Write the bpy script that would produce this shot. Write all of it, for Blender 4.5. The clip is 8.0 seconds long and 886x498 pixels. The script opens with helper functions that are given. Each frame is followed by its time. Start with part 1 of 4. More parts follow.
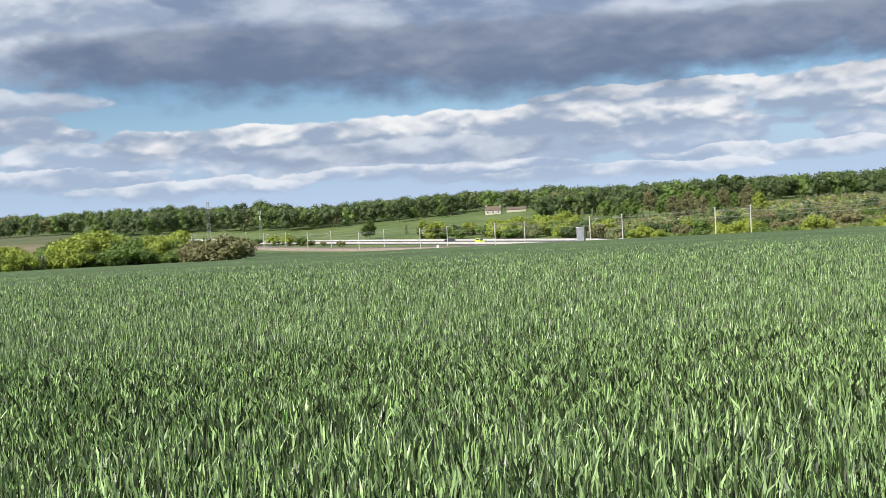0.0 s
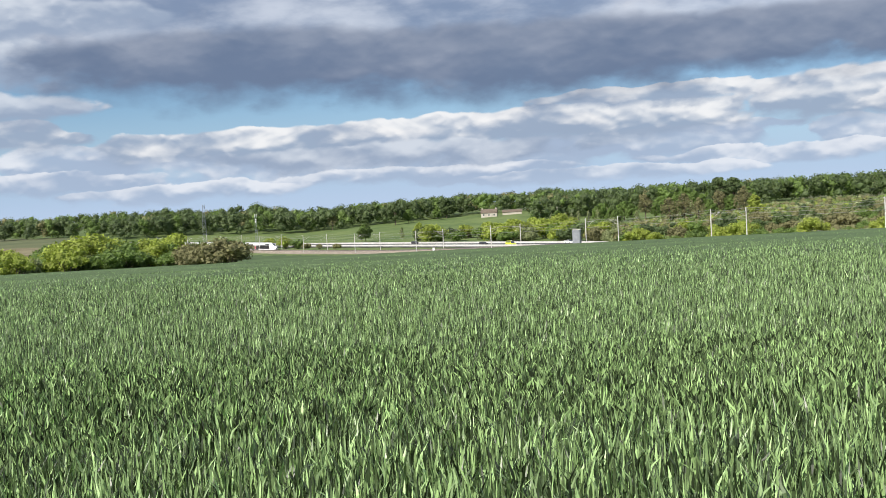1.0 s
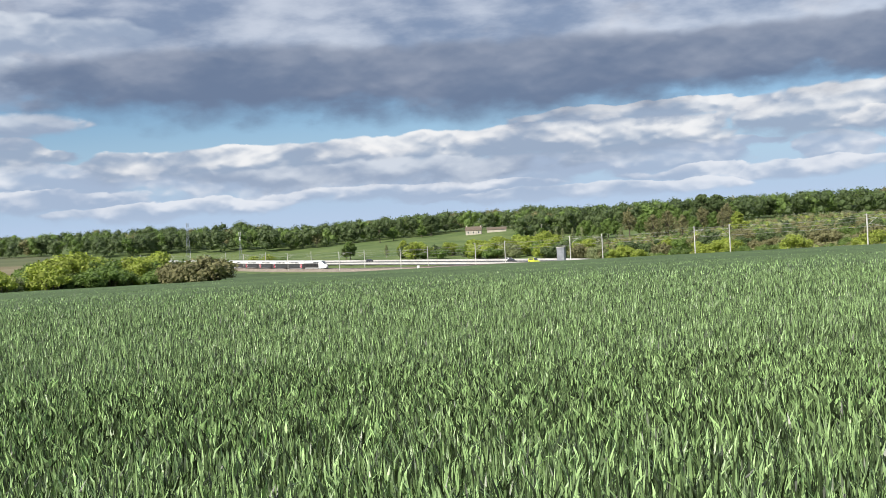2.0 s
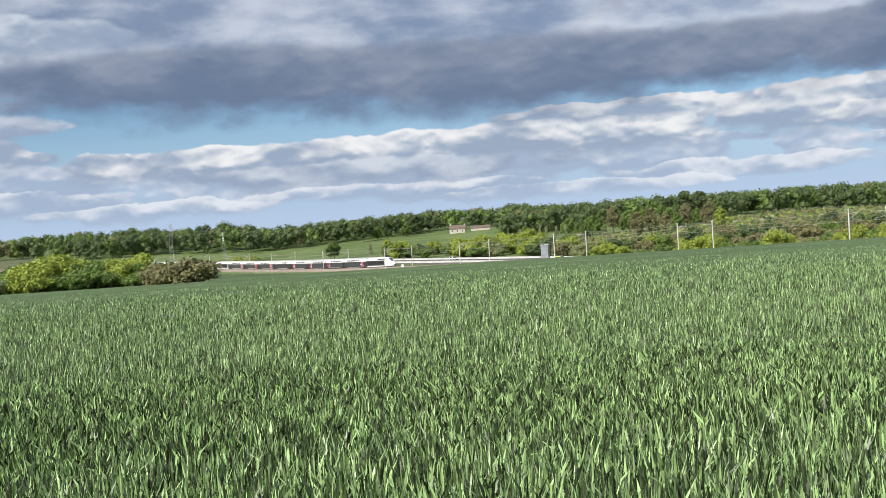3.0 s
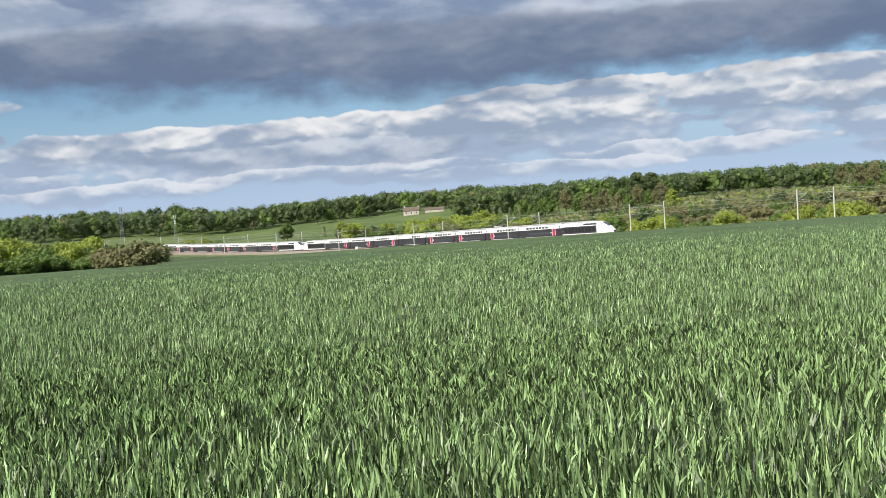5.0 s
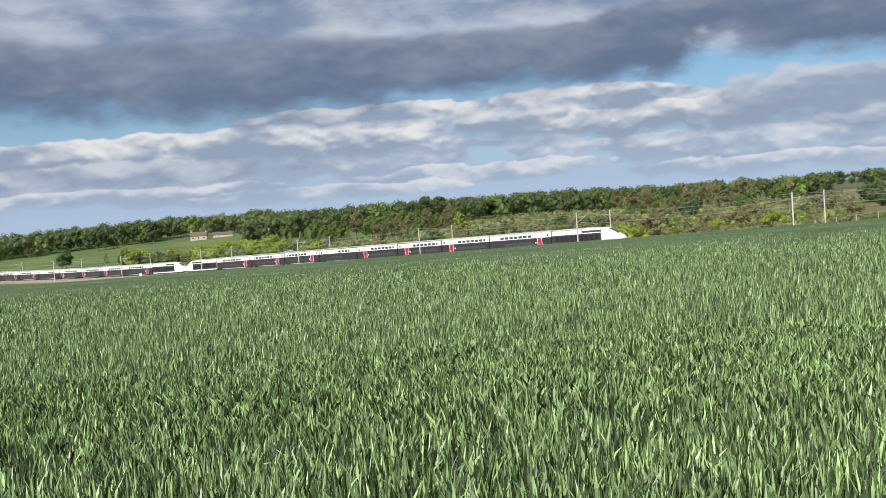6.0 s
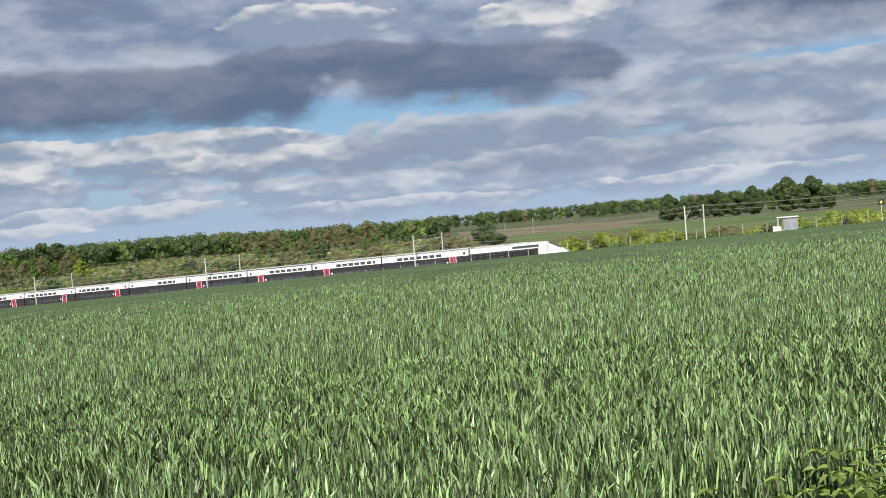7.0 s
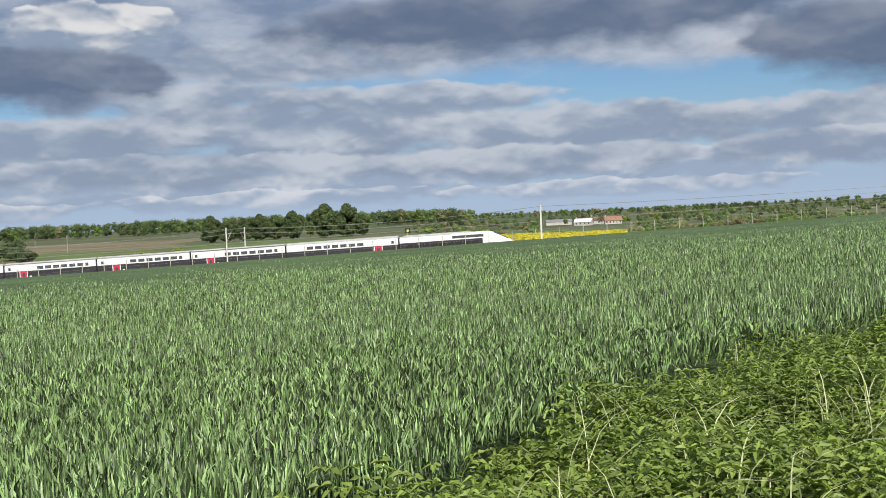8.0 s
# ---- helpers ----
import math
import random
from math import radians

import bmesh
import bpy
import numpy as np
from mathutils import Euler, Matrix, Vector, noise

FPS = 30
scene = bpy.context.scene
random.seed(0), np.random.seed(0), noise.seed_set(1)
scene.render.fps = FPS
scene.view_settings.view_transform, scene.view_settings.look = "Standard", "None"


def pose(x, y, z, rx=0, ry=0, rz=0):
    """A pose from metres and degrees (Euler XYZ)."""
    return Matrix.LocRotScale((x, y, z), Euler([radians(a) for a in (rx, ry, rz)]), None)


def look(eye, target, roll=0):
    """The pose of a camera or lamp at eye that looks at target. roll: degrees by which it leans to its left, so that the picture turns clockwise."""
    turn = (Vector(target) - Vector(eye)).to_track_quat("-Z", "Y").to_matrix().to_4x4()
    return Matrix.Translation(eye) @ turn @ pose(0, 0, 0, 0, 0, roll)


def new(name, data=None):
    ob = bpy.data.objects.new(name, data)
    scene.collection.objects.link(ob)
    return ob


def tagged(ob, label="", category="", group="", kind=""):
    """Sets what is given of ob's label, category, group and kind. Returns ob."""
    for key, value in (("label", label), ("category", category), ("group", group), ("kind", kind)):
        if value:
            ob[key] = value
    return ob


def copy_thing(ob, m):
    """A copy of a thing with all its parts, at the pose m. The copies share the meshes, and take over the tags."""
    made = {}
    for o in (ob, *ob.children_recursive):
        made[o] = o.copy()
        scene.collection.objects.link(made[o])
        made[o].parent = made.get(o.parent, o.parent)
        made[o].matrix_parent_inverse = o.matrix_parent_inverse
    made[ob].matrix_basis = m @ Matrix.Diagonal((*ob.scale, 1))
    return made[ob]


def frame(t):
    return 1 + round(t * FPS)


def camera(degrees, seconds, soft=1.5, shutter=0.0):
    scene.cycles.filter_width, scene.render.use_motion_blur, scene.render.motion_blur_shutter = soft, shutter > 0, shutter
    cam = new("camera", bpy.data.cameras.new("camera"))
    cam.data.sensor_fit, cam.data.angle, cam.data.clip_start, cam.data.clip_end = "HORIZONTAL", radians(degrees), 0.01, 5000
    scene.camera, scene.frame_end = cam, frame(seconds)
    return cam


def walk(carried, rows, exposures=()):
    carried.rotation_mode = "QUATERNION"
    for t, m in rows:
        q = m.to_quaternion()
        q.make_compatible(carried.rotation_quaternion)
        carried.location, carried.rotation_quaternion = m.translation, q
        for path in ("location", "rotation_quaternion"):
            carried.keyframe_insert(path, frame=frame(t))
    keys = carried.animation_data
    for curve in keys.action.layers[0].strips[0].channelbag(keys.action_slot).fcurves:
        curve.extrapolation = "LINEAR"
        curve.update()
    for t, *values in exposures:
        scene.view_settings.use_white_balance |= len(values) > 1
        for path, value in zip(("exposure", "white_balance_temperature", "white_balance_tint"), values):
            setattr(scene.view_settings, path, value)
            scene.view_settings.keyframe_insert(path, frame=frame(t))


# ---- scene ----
# Camera: stands at the edge of a wheat field, turning right after a passing train.
EYE = 1.65
FOV = 44.25
cam = camera(FOV, 8.0, soft=0.75)
# seconds, yaw to the right, pitch up, roll (the picture's lean to the left)
TURNS = [
    (0.0, 0.00, -2.54, 3.08), (0.5, 0.22, -2.44, 3.12), (1.0, 0.22, -2.41, 3.14), (1.5, 0.35, -2.15, 3.12),
    (2.0, 1.08, -1.53, 3.24), (3.3, 1.95, -1.75, 3.80), (3.5, 1.89, -2.08, 3.84), (4.0, 1.89, -2.61, 3.81),
    (4.2, 1.98, -2.72, 3.82), (5.3, 6.45, -2.76, 3.95), (5.5, 8.47, -2.72, 3.96), (6.0, 15.29, -2.27, 4.11),
    (6.5, 24.39, -1.57, 4.43), (7.0, 34.68, -1.43, 4.67), (7.5, 45.55, -1.90, 3.78), (8.0, 58.47, -1.82, 2.60),
]


def held(yaw, pitch, roll):
    """The phone is held a forearm's length before the turning body."""
    a = radians(yaw)
    return pose(0.3 * math.sin(a), 0.3 * math.cos(a) - 0.3, EYE, 90 + pitch, 0, -yaw) @ pose(0, 0, 0, 0, 0, -roll)


walk(cam, [(t, held(y, p, r)) for t, y, p, r in TURNS], exposures=[(0.0, 0.16), (4.0, 0.10), (5.5, 0.02), (6.5, -0.10), (8.0, -0.14)])

# ---------------------------------------------------------------- sky and sun
SUN_AZ, SUN_EL = -136.0, 38.0  # degrees clockwise from ahead, and up
sun = new("sun", bpy.data.lights.new("sun", "SUN"))
sun.data.energy, sun.data.angle, sun.data.color = 5.5, radians(0.6), (1.0, 0.94, 0.83)
sun.matrix_world = look((0, 0, 60), (-60 * math.sin(radians(SUN_AZ)), -60 * math.cos(radians(SUN_AZ)), 60 - 60 * math.tan(radians(SUN_EL))))


class Nodes:
    """A short way to write node trees."""

    def __init__(self, tree):
        self.tree = tree
        tree.nodes.clear()

    def add(self, kind, **inputs):
        n = self.tree.nodes.new(kind)
        for key, value in inputs.items():
            self.put(n.inputs[key.replace("_", " ")], value)
        return n

    def put(self, socket, value):
        if isinstance(value, bpy.types.NodeSocket):
            self.tree.links.new(value, socket)
        else:
            socket.default_value = value

    def math(self, op, a, b=0.0, clamp=False):
        n = self.tree.nodes.new("ShaderNodeMath")
        n.operation, n.use_clamp = op, clamp
        self.put(n.inputs[0], a)
        self.put(n.inputs[1], b)
        return n.outputs[0]

    def step(self, x, lo, hi, out_lo=0.0, out_hi=1.0):
        n = self.tree.nodes.new("ShaderNodeMapRange")
        n.interpolation_type = "SMOOTHSTEP"
        for i, v in enumerate((x, lo, hi, out_lo, out_hi)):
            self.put(n.inputs[i], v)
        return n.outputs[0]

    def mix(self, f, a, b, blend="MIX"):
        n = self.tree.nodes.new("ShaderNodeMix")
        n.data_type, n.blend_type = "RGBA", blend
        self.put(n.inputs["Factor"], f)
        for s, v in ((n.inputs[6], a), (n.inputs[7], b)):
            self.put(s, v if isinstance(v, bpy.types.NodeSocket) else (*v, 1.0))
        return n.outputs[2]

    def vec(self, x, y, z=0.0):
        n = self.tree.nodes.new("ShaderNodeCombineXYZ")
        for i, v in enumerate((x, y, z)):
            self.put(n.inputs[i], v)
        return n.outputs[0]

    def noise(self, vector, scale=1.0, detail=4.0, rough=0.55, distort=0.0):
        n = self.add("ShaderNodeTexNoise", Vector=vector, Scale=scale, Detail=detail, Roughness=rough, Distortion=distort)
        return n.outputs["Fac"]


# Cloud masses: azimuth and height of the middle, half width, half height (degrees), kind
CLOUDS = [
    (-18, 2.8, 5.0, 1.0, "far"), (-8, 2.2, 6, 1.0, "far"), (4, 2.1, 7, 1.0, "far"), (12, 2.4, 5, 1.0, "far"), (21.5, 2.3, 2.6, 1.0, "far"), (31, 1.9, 6, 1.0, "far"),
    (42, 1.8, 7, 1.0, "far"), (56, 1.9, 8, 1.0, "far"), (71, 1.9, 7, 1.0, "far"), (84, 2.2, 6, 1.0, "far"),
    (-14, 3.0, 4.5, 0.6, "far"), (-3, 2.9, 4, 0.45, "far"), (7, 2.6, 4, 0.5, "far"), (15, 3.0, 3.5, 0.5, "far"), (26, 2.4, 4, 0.5, "far"), (-20, 1.9, 6, 0.6, "far"), (0, 1.5, 8, 0.5, "far"), (18, 1.6, 7, 0.5, "far"),
    (-13, 1.2, 7, 0.5, "far"), (9, 1.0, 8, 0.45, "far"), (33, 1.0, 8, 0.5, "far"), (50, 1.1, 9, 0.5, "far"), (68, 1.0, 9, 0.5, "far"),
    (-22, 4.1, 5.0, 1.0, "heap"), (-9, 3.4, 9, 0.95, "heap"), (1.5, 3.5, 8, 1.1, "heap"), (9, 3.7, 7, 1.15, "heap"), (22.5, 4.2, 7, 1.45, "heap"), (28, 3.6, 6, 1.0, "heap"),
    (38, 4.0, 9, 1.7, "bank"), (50, 4.4, 11, 1.8, "bank"), (64, 3.9, 11, 1.6, "bank"), (78, 3.8, 9, 1.4, "bank"),
    (45, 6.2, 9, 1.0, "bank"), (57, 6.0, 8, 0.8, "bank"), (46, 2.7, 11, 0.9, "bank"), (63, 2.5, 11, 0.9, "bank"), (80, 2.6, 8, 0.9, "bank"), (12, 4.9, 7, 0.6, "heap"), (-21, 5.5, 5, 0.9, "bank"), (-2, 2.6, 10, 0.7, "bank"),
    (-24, 7.6, 7, 1.5, "bank"), (28, 10.4, 5, 1.3, "heap"), (41, 9.7, 4.5, 1.5, "heap"), (53, 8.2, 8, 1.3, "bank"),
    (-9, 7.4, 13, 2.2, "deck"), (5, 7.0, 14, 2.4, "deck"), (18, 7.1, 12, 2.0, "deck"), (25, 7.2, 6, 1.7, "deck"), (38, 7.4, 8, 1.7, "deck"), (30, 8.6, 7, 1.2, "deck"), (80, 7.4, 6, 2.3, "deck"), (64, 9.6, 15, 2.0, "deck"), (-20, 10.0, 7, 1.1, "bank"),
]
TONES = {  # sunlit top, shaded foot, cover
    "far": ((0.72, 0.75, 0.81), (0.35, 0.435, 0.58), 0.9),
    "heap": ((0.82, 0.82, 0.83), (0.30, 0.375, 0.50), 0.95),
    "bank": ((0.58, 0.63, 0.71), (0.295, 0.365, 0.490), 0.95),
    "deck": ((0.32, 0.36, 0.45), (0.138, 0.188, 0.292), 0.98),
}


def build_sky():
    world = bpy.data.worlds.new("world")
    scene.world = world
    world.use_nodes = True
    N = Nodes(world.node_tree)
    sky = N.add("ShaderNodeTexSky")
    sky.sky_type, sky.sun_disc = "NISHITA", False
    sky.sun_elevation, sky.sun_rotation = radians(SUN_EL), radians(SUN_AZ)
    sky.altitude, sky.air_density, sky.dust_density = 200, 1.0, 0.4
    blue = N.mix(1.0, sky.outputs[0], (0.055, 0.072, 0.092), "MULTIPLY")
    sep = N.add("ShaderNodeSeparateXYZ", Vector=N.add("ShaderNodeTexCoord").outputs["Generated"])
    x, y, z = sep.outputs
    az = N.math("MULTIPLY", N.math("ARCTAN2", x, y), 57.2958)
    el = N.math("MULTIPLY", N.math("ARCSINE", z), 57.2958)

    def field(sx, sy, shift, detail=5.0, rough=0.55, distort=0.0):
        return N.noise(N.vec(N.math("MULTIPLY", az, 1 / sx), N.math("MULTIPLY", el, 1 / sy), shift), 1.0, detail, rough, distort)

    def centred(v, k):
        return N.math("MULTIPLY", N.math("SUBTRACT", v, 0.5), k)

    big, puff = field(9, 3.2, 3.1, 6.0, 0.6), field(2.9, 1.5, 7.7, 5.0, 0.52, 0.1)
    shade = field(4.4, 1.9, 1.3, 4.5, 0.48, 0.1)
    wide = field(26, 9.0, 5.9, 4.0)

    def billow(dy):
        """Rounded heaps; sampled twice, a little apart, they shade as if lit from above."""
        n = N.add("ShaderNodeTexVoronoi", Vector=N.vec(N.math("ADD", N.math("MULTIPLY", az, 0.62), centred(puff, 1.6)), N.math("ADD", N.math("MULTIPLY", el, 1.05), N.math("ADD", dy, centred(shade, 0.8))), 2.2), Scale=1.0, Detail=1.5, Roughness=0.45)
        n.feature = "SMOOTH_F1"
        n.normalize = False
        return n.outputs["Distance"]

    heap_here, heap_above = billow(0.0), billow(0.22)
    relief = N.math("SUBTRACT", heap_above, heap_here)
    waz, wel = N.math("ADD", az, centred(big, 7.0)), N.math("ADD", el, centred(puff, 1.3))
    col = N.mix(N.step(el, 0.0, 7.0, 0.92, 0.0), blue, (0.40, 0.53, 0.735))
    # overhead, and all round out of sight, a broken deck
    deck = N.mix(N.step(N.math("ADD", N.math("MULTIPLY", shade, 0.6), N.math("MULTIPLY", big, 0.5)), 0.42, 0.68), (0.215, 0.262, 0.37), (0.60, 0.63, 0.70))
    col = N.mix(N.math("MULTIPLY", N.step(N.math("ADD", el, centred(big, 3.0)), 6.6, 8.0), N.step(N.math("ADD", wide, N.math("MULTIPLY", puff, 0.3)), 0.48, 0.60, 1.0, 0.8)), col, deck)
    for a, e, w, h, kind in CLOUDS:
        top, foot, cover = TONES[kind]
        u = N.math("MULTIPLY", N.math("SUBTRACT", waz, a), 1 / w)
        v = N.math("MULTIPLY", N.math("SUBTRACT", wel, e), 1 / h)
        # flat-footed: the underside is cut straighter than the heaped top
        body = N.math("SUBTRACT", 1.0, N.math("ADD", N.math("POWER", N.math("ABSOLUTE", u), 2.6), N.math("MULTIPLY", v, v)))
        body = N.math("ADD", body, N.math("ADD", centred(puff, 0.8 if kind == "deck" else 1.3), N.math("MULTIPLY", N.math("SUBTRACT", 0.92, heap_here), 0.35 if kind == "deck" else 0.9)))
        soft = N.step(v, -0.7, 0.35, 1.3, 0.28 if kind in ("heap", "far") else 0.5)
        lit = N.step(N.math("ADD", N.math("MULTIPLY", v, 0.55), N.math("ADD", centred(shade, 2.0 if kind == "deck" else 2.6), N.math("MULTIPLY", relief, {"deck": 0.5, "bank": 0.9}.get(kind, 1.4)))), -0.25, 0.75 if kind != "deck" else 1.15)
        col = N.mix(N.math("MULTIPLY", N.step(body, 0.0, soft), cover), col, N.mix(lit, foot, top))
    col = N.mix(N.step(el, 0.0, 1.6, 0.40, 0.0), col, (0.50, 0.60, 0.76))
    col = N.mix(N.step(el, -1.5, -0.2), (0.10, 0.13, 0.08), col)
    back = N.add("ShaderNodeBackground", Color=col, Strength=1.0)
    N.add("ShaderNodeOutputWorld", Surface=back.outputs[0])


build_sky()


# ---------------------------------------------------------------- materials
def material(name, colour, rough=0.7, metal=0.0, spread=0.25, scale=2.0, bump=0.0, fine=0.0, second=None, through_light=0.0, per_piece=0.0, spec=0.4, object_space=False, skew=1.0, dim=0.22, high=1.65):
    """A surface whose colour wanders at two scales, with a bump; leaves let light through."""
    m = bpy.data.materials.new(name)
    m.use_nodes = True
    N = Nodes(m.node_tree)
    place = N.add("ShaderNodeTexCoord").outputs["Object"] if object_space else N.add("ShaderNodeNewGeometry").outputs["Position"]
    a = N.noise(place, scale, 4.0)
    b = N.noise(place, scale * 9.0, 3.0)
    f = N.math("ADD", N.math("MULTIPLY", a, 0.65), N.math("MULTIPLY", b, 0.35))
    lo = tuple(c * (1 - spread) for c in colour)
    hi = second or tuple(min(1.0, c * (1 + spread)) for c in colour)
    col = N.mix(N.step(f, 0.33, 0.67), lo, hi)
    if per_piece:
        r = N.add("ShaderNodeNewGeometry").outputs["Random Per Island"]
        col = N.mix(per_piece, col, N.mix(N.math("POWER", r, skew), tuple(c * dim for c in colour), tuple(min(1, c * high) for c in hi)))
    bs = N.add("ShaderNodeBsdfPrincipled", Base_Color=col, Roughness=rough, Metallic=metal)
    bs.inputs["Specular IOR Level"].default_value = spec
    if bump:
        bs_b = N.add("ShaderNodeBump", Strength=bump, Distance=0.05, Height=N.noise(place, fine or scale * 12, 4.0))
        N.put(bs.inputs["Normal"], bs_b.outputs[0])
    surface = bs.outputs[0]
    if through_light:
        tr = N.add("ShaderNodeBsdfTranslucent", Color=N.mix(1.0, col, (1.15, 1.25, 0.55), "MULTIPLY"))
        mx = N.add("ShaderNodeMixShader", Fac=through_light)
        N.put(mx.inputs[1], surface)
        N.put(mx.inputs[2], tr.outputs[0])
        surface = mx.outputs[0]
    N.add("ShaderNodeOutputMaterial", Surface=surface)
    return m


def glass(name, colour, rough=0.08):
    m = bpy.data.materials.new(name)
    m.use_nodes = True
    b = m.node_tree.nodes["Principled BSDF"]
    b.inputs["Base Color"].default_value = (*colour, 1)
    b.inputs["Roughness"].default_value = rough
    b.inputs["Specular IOR Level"].default_value = 0.7
    return m


# blade tones run near black to bright, painting in shaded gaps and sunlit tips
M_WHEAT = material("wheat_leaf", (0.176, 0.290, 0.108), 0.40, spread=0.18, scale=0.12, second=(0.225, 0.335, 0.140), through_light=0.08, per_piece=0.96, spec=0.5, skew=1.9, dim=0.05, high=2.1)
# ground kept dark green, so its colour gives the shade in gaps between blades
M_SHADED_SOIL = material("wheat_ground", (0.060, 0.098, 0.032), 0.9, spread=0.35, scale=0.10, bump=0.5, fine=5.0)
# darker than the leaves: the shade among far blades is put into this colour
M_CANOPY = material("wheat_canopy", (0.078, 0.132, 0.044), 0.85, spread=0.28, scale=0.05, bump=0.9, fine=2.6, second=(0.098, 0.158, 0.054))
M_MEADOW = material("meadow_grass", (0.100, 0.170, 0.040), 0.9, spread=0.30, scale=0.035, bump=0.6, fine=1.2, second=(0.150, 0.200, 0.060))
M_TUSSOCK = material("dry_rough_grass", (0.150, 0.145, 0.055), 0.95, spread=0.35, scale=0.03, bump=0.6, fine=1.0, second=(0.200, 0.165, 0.085))
M_PLOUGH = material("bare_brown_field", (0.200, 0.160, 0.085), 0.95, spread=0.25, scale=0.02, bump=0.5, fine=0.8, second=(0.230, 0.205, 0.120))
M_FAR = material("distant_fields", (0.085, 0.130, 0.050), 0.95, spread=0.35, scale=0.004, second=(0.140, 0.150, 0.070))
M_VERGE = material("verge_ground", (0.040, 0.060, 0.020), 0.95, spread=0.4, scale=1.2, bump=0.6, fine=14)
M_BALLAST = material("ballast_stone", (0.30, 0.25, 0.21), 0.95, spread=0.30, scale=0.6, bump=0.8, fine=9, second=(0.40, 0.33, 0.27))
M_RAIL = material("rail_steel", (0.30, 0.25, 0.22), 0.4, metal=0.8, spread=0.2, scale=2)
M_SLEEPER = material("sleeper_concrete", (0.36, 0.35, 0.33), 0.9, spread=0.2, scale=2)
M_MAST = material("mast_galvanised", (0.62, 0.61, 0.58), 0.6, metal=0.05, spread=0.15, scale=0.8)
M_WOOD = material("weathered_post_wood", (0.42, 0.40, 0.35), 0.9, spread=0.3, scale=2.5, bump=0.4)
M_WIRE = material("wire_metal", (0.38, 0.38, 0.36), 0.5, metal=0.5, spread=0.1)
M_CONC = material("pale_concrete", (0.46, 0.455, 0.44), 0.9, spread=0.15, scale=0.15, bump=0.3, fine=3)
M_ASPH = material("asphalt", (0.095, 0.095, 0.10), 0.9, spread=0.2, scale=0.2, bump=0.4, fine=20)
M_PAINT = material("road_paint", (0.75, 0.75, 0.72), 0.8, spread=0.1)
M_WHITE = material("train_white_paint", (0.74, 0.745, 0.755), 0.32, spread=0.05, scale=0.5, object_space=True, second=(0.78, 0.785, 0.79))
M_ROOF = material("train_roof_grey", (0.50, 0.50, 0.50), 0.55, spread=0.12, scale=0.7, object_space=True)
M_DARK = material("train_anthracite_paint", (0.040, 0.038, 0.045), 0.35, spread=0.15, scale=0.7, object_space=True)
M_BLACK = material("black_rubber", (0.018, 0.018, 0.020), 0.7, spread=0.2, scale=1, object_space=True)
M_RED = material("door_red_paint", (0.52, 0.030, 0.075), 0.35, spread=0.10, scale=0.8, object_space=True)
M_STEEL = material("bogie_steel", (0.10, 0.095, 0.09), 0.7, metal=0.4, spread=0.3, scale=2, object_space=True)
M_GLASS = glass("train_window_glass", (0.075, 0.085, 0.100))
M_LAMP = glass("headlamp_glass", (0.10, 0.10, 0.11), 0.15)
M_LEAF = [
    material("leaf_fresh_green", (0.124, 0.190, 0.046), 0.6, spread=0.35, scale=0.09, through_light=0.22, per_piece=0.28),
    material("leaf_yellow_green", (0.262, 0.318, 0.056), 0.6, spread=0.30, scale=0.12, through_light=0.25, per_piece=0.28),
    material("leaf_deep_green", (0.078, 0.124, 0.048), 0.6, spread=0.38, scale=0.08, through_light=0.16, per_piece=0.28, second=(0.104, 0.148, 0.052)),
    material("twig_brown_buds", (0.185, 0.180, 0.085), 0.8, spread=0.28, scale=0.12, through_light=0.12, per_piece=0.28),
    material("leaf_pale_willow", (0.240, 0.275, 0.130), 0.6, spread=0.25, scale=0.12, through_light=0.2, per_piece=0.28),
]
M_TOWER = material("tower_steel", (0.26, 0.29, 0.33), 0.6, metal=0.2, spread=0.15, scale=0.8)
M_BARK = material("bark", (0.115, 0.095, 0.075), 0.95, spread=0.3, scale=1.5, bump=0.5)
M_BIRCH = material("pale_bark", (0.36, 0.34, 0.30), 0.9, spread=0.25, scale=1.5, bump=0.4)
M_WEED = material("nettle_leaf", (0.158, 0.262, 0.055), 0.45, spread=0.45, scale=1.6, through_light=0.25, per_piece=0.45, second=(0.265, 0.350, 0.078))
M_STRAW = material("dry_grass_straw", (0.48, 0.52, 0.30), 0.7, spread=0.25, scale=3.0, through_light=0.2, per_piece=0.4)
M_RAPE = material("rapeseed_flower", (0.60, 0.52, 0.015), 0.8, spread=0.2, scale=0.3, per_piece=0.3, second=(0.55, 0.50, 0.05))
M_WALL = material("house_plaster", (0.50, 0.46, 0.41), 0.9, spread=0.12, scale=0.6, bump=0.3)
M_TILE = material("roof_tile_brown", (0.150, 0.120, 0.095), 0.9, spread=0.25, scale=0.8, bump=0.4)
M_TILE_RED = material("roof_tile_red", (0.34, 0.17, 0.12), 0.9, spread=0.25, scale=0.8, bump=0.4)
M_SHEET = material("corrugated_grey_sheet", (0.30, 0.32, 0.36), 0.55, metal=0.3, spread=0.15, scale=0.8)
M_CABIN = material("white_cabinet_paint", (0.70, 0.71, 0.72), 0.5, spread=0.1, scale=1.0)
M_YELLOW = material("hi_vis_yellow_paint", (0.62, 0.70, 0.06), 0.35, spread=0.05, object_space=True)


# ---------------------------------------------------------------- mesh helpers
def mesh_object(name, bm, mats, parent=None, smooth=False):
    me = bpy.data.meshes.new(name)
    bm.to_mesh(me)
    bm.free()
    for m in mats if isinstance(mats, (list, tuple)) else [mats]:
        me.materials.append(m)
    if smooth:
        me.polygons.foreach_set("use_smooth", [True] * len(me.polygons))
    ob = new(name, me)
    ob.parent = parent
    return ob


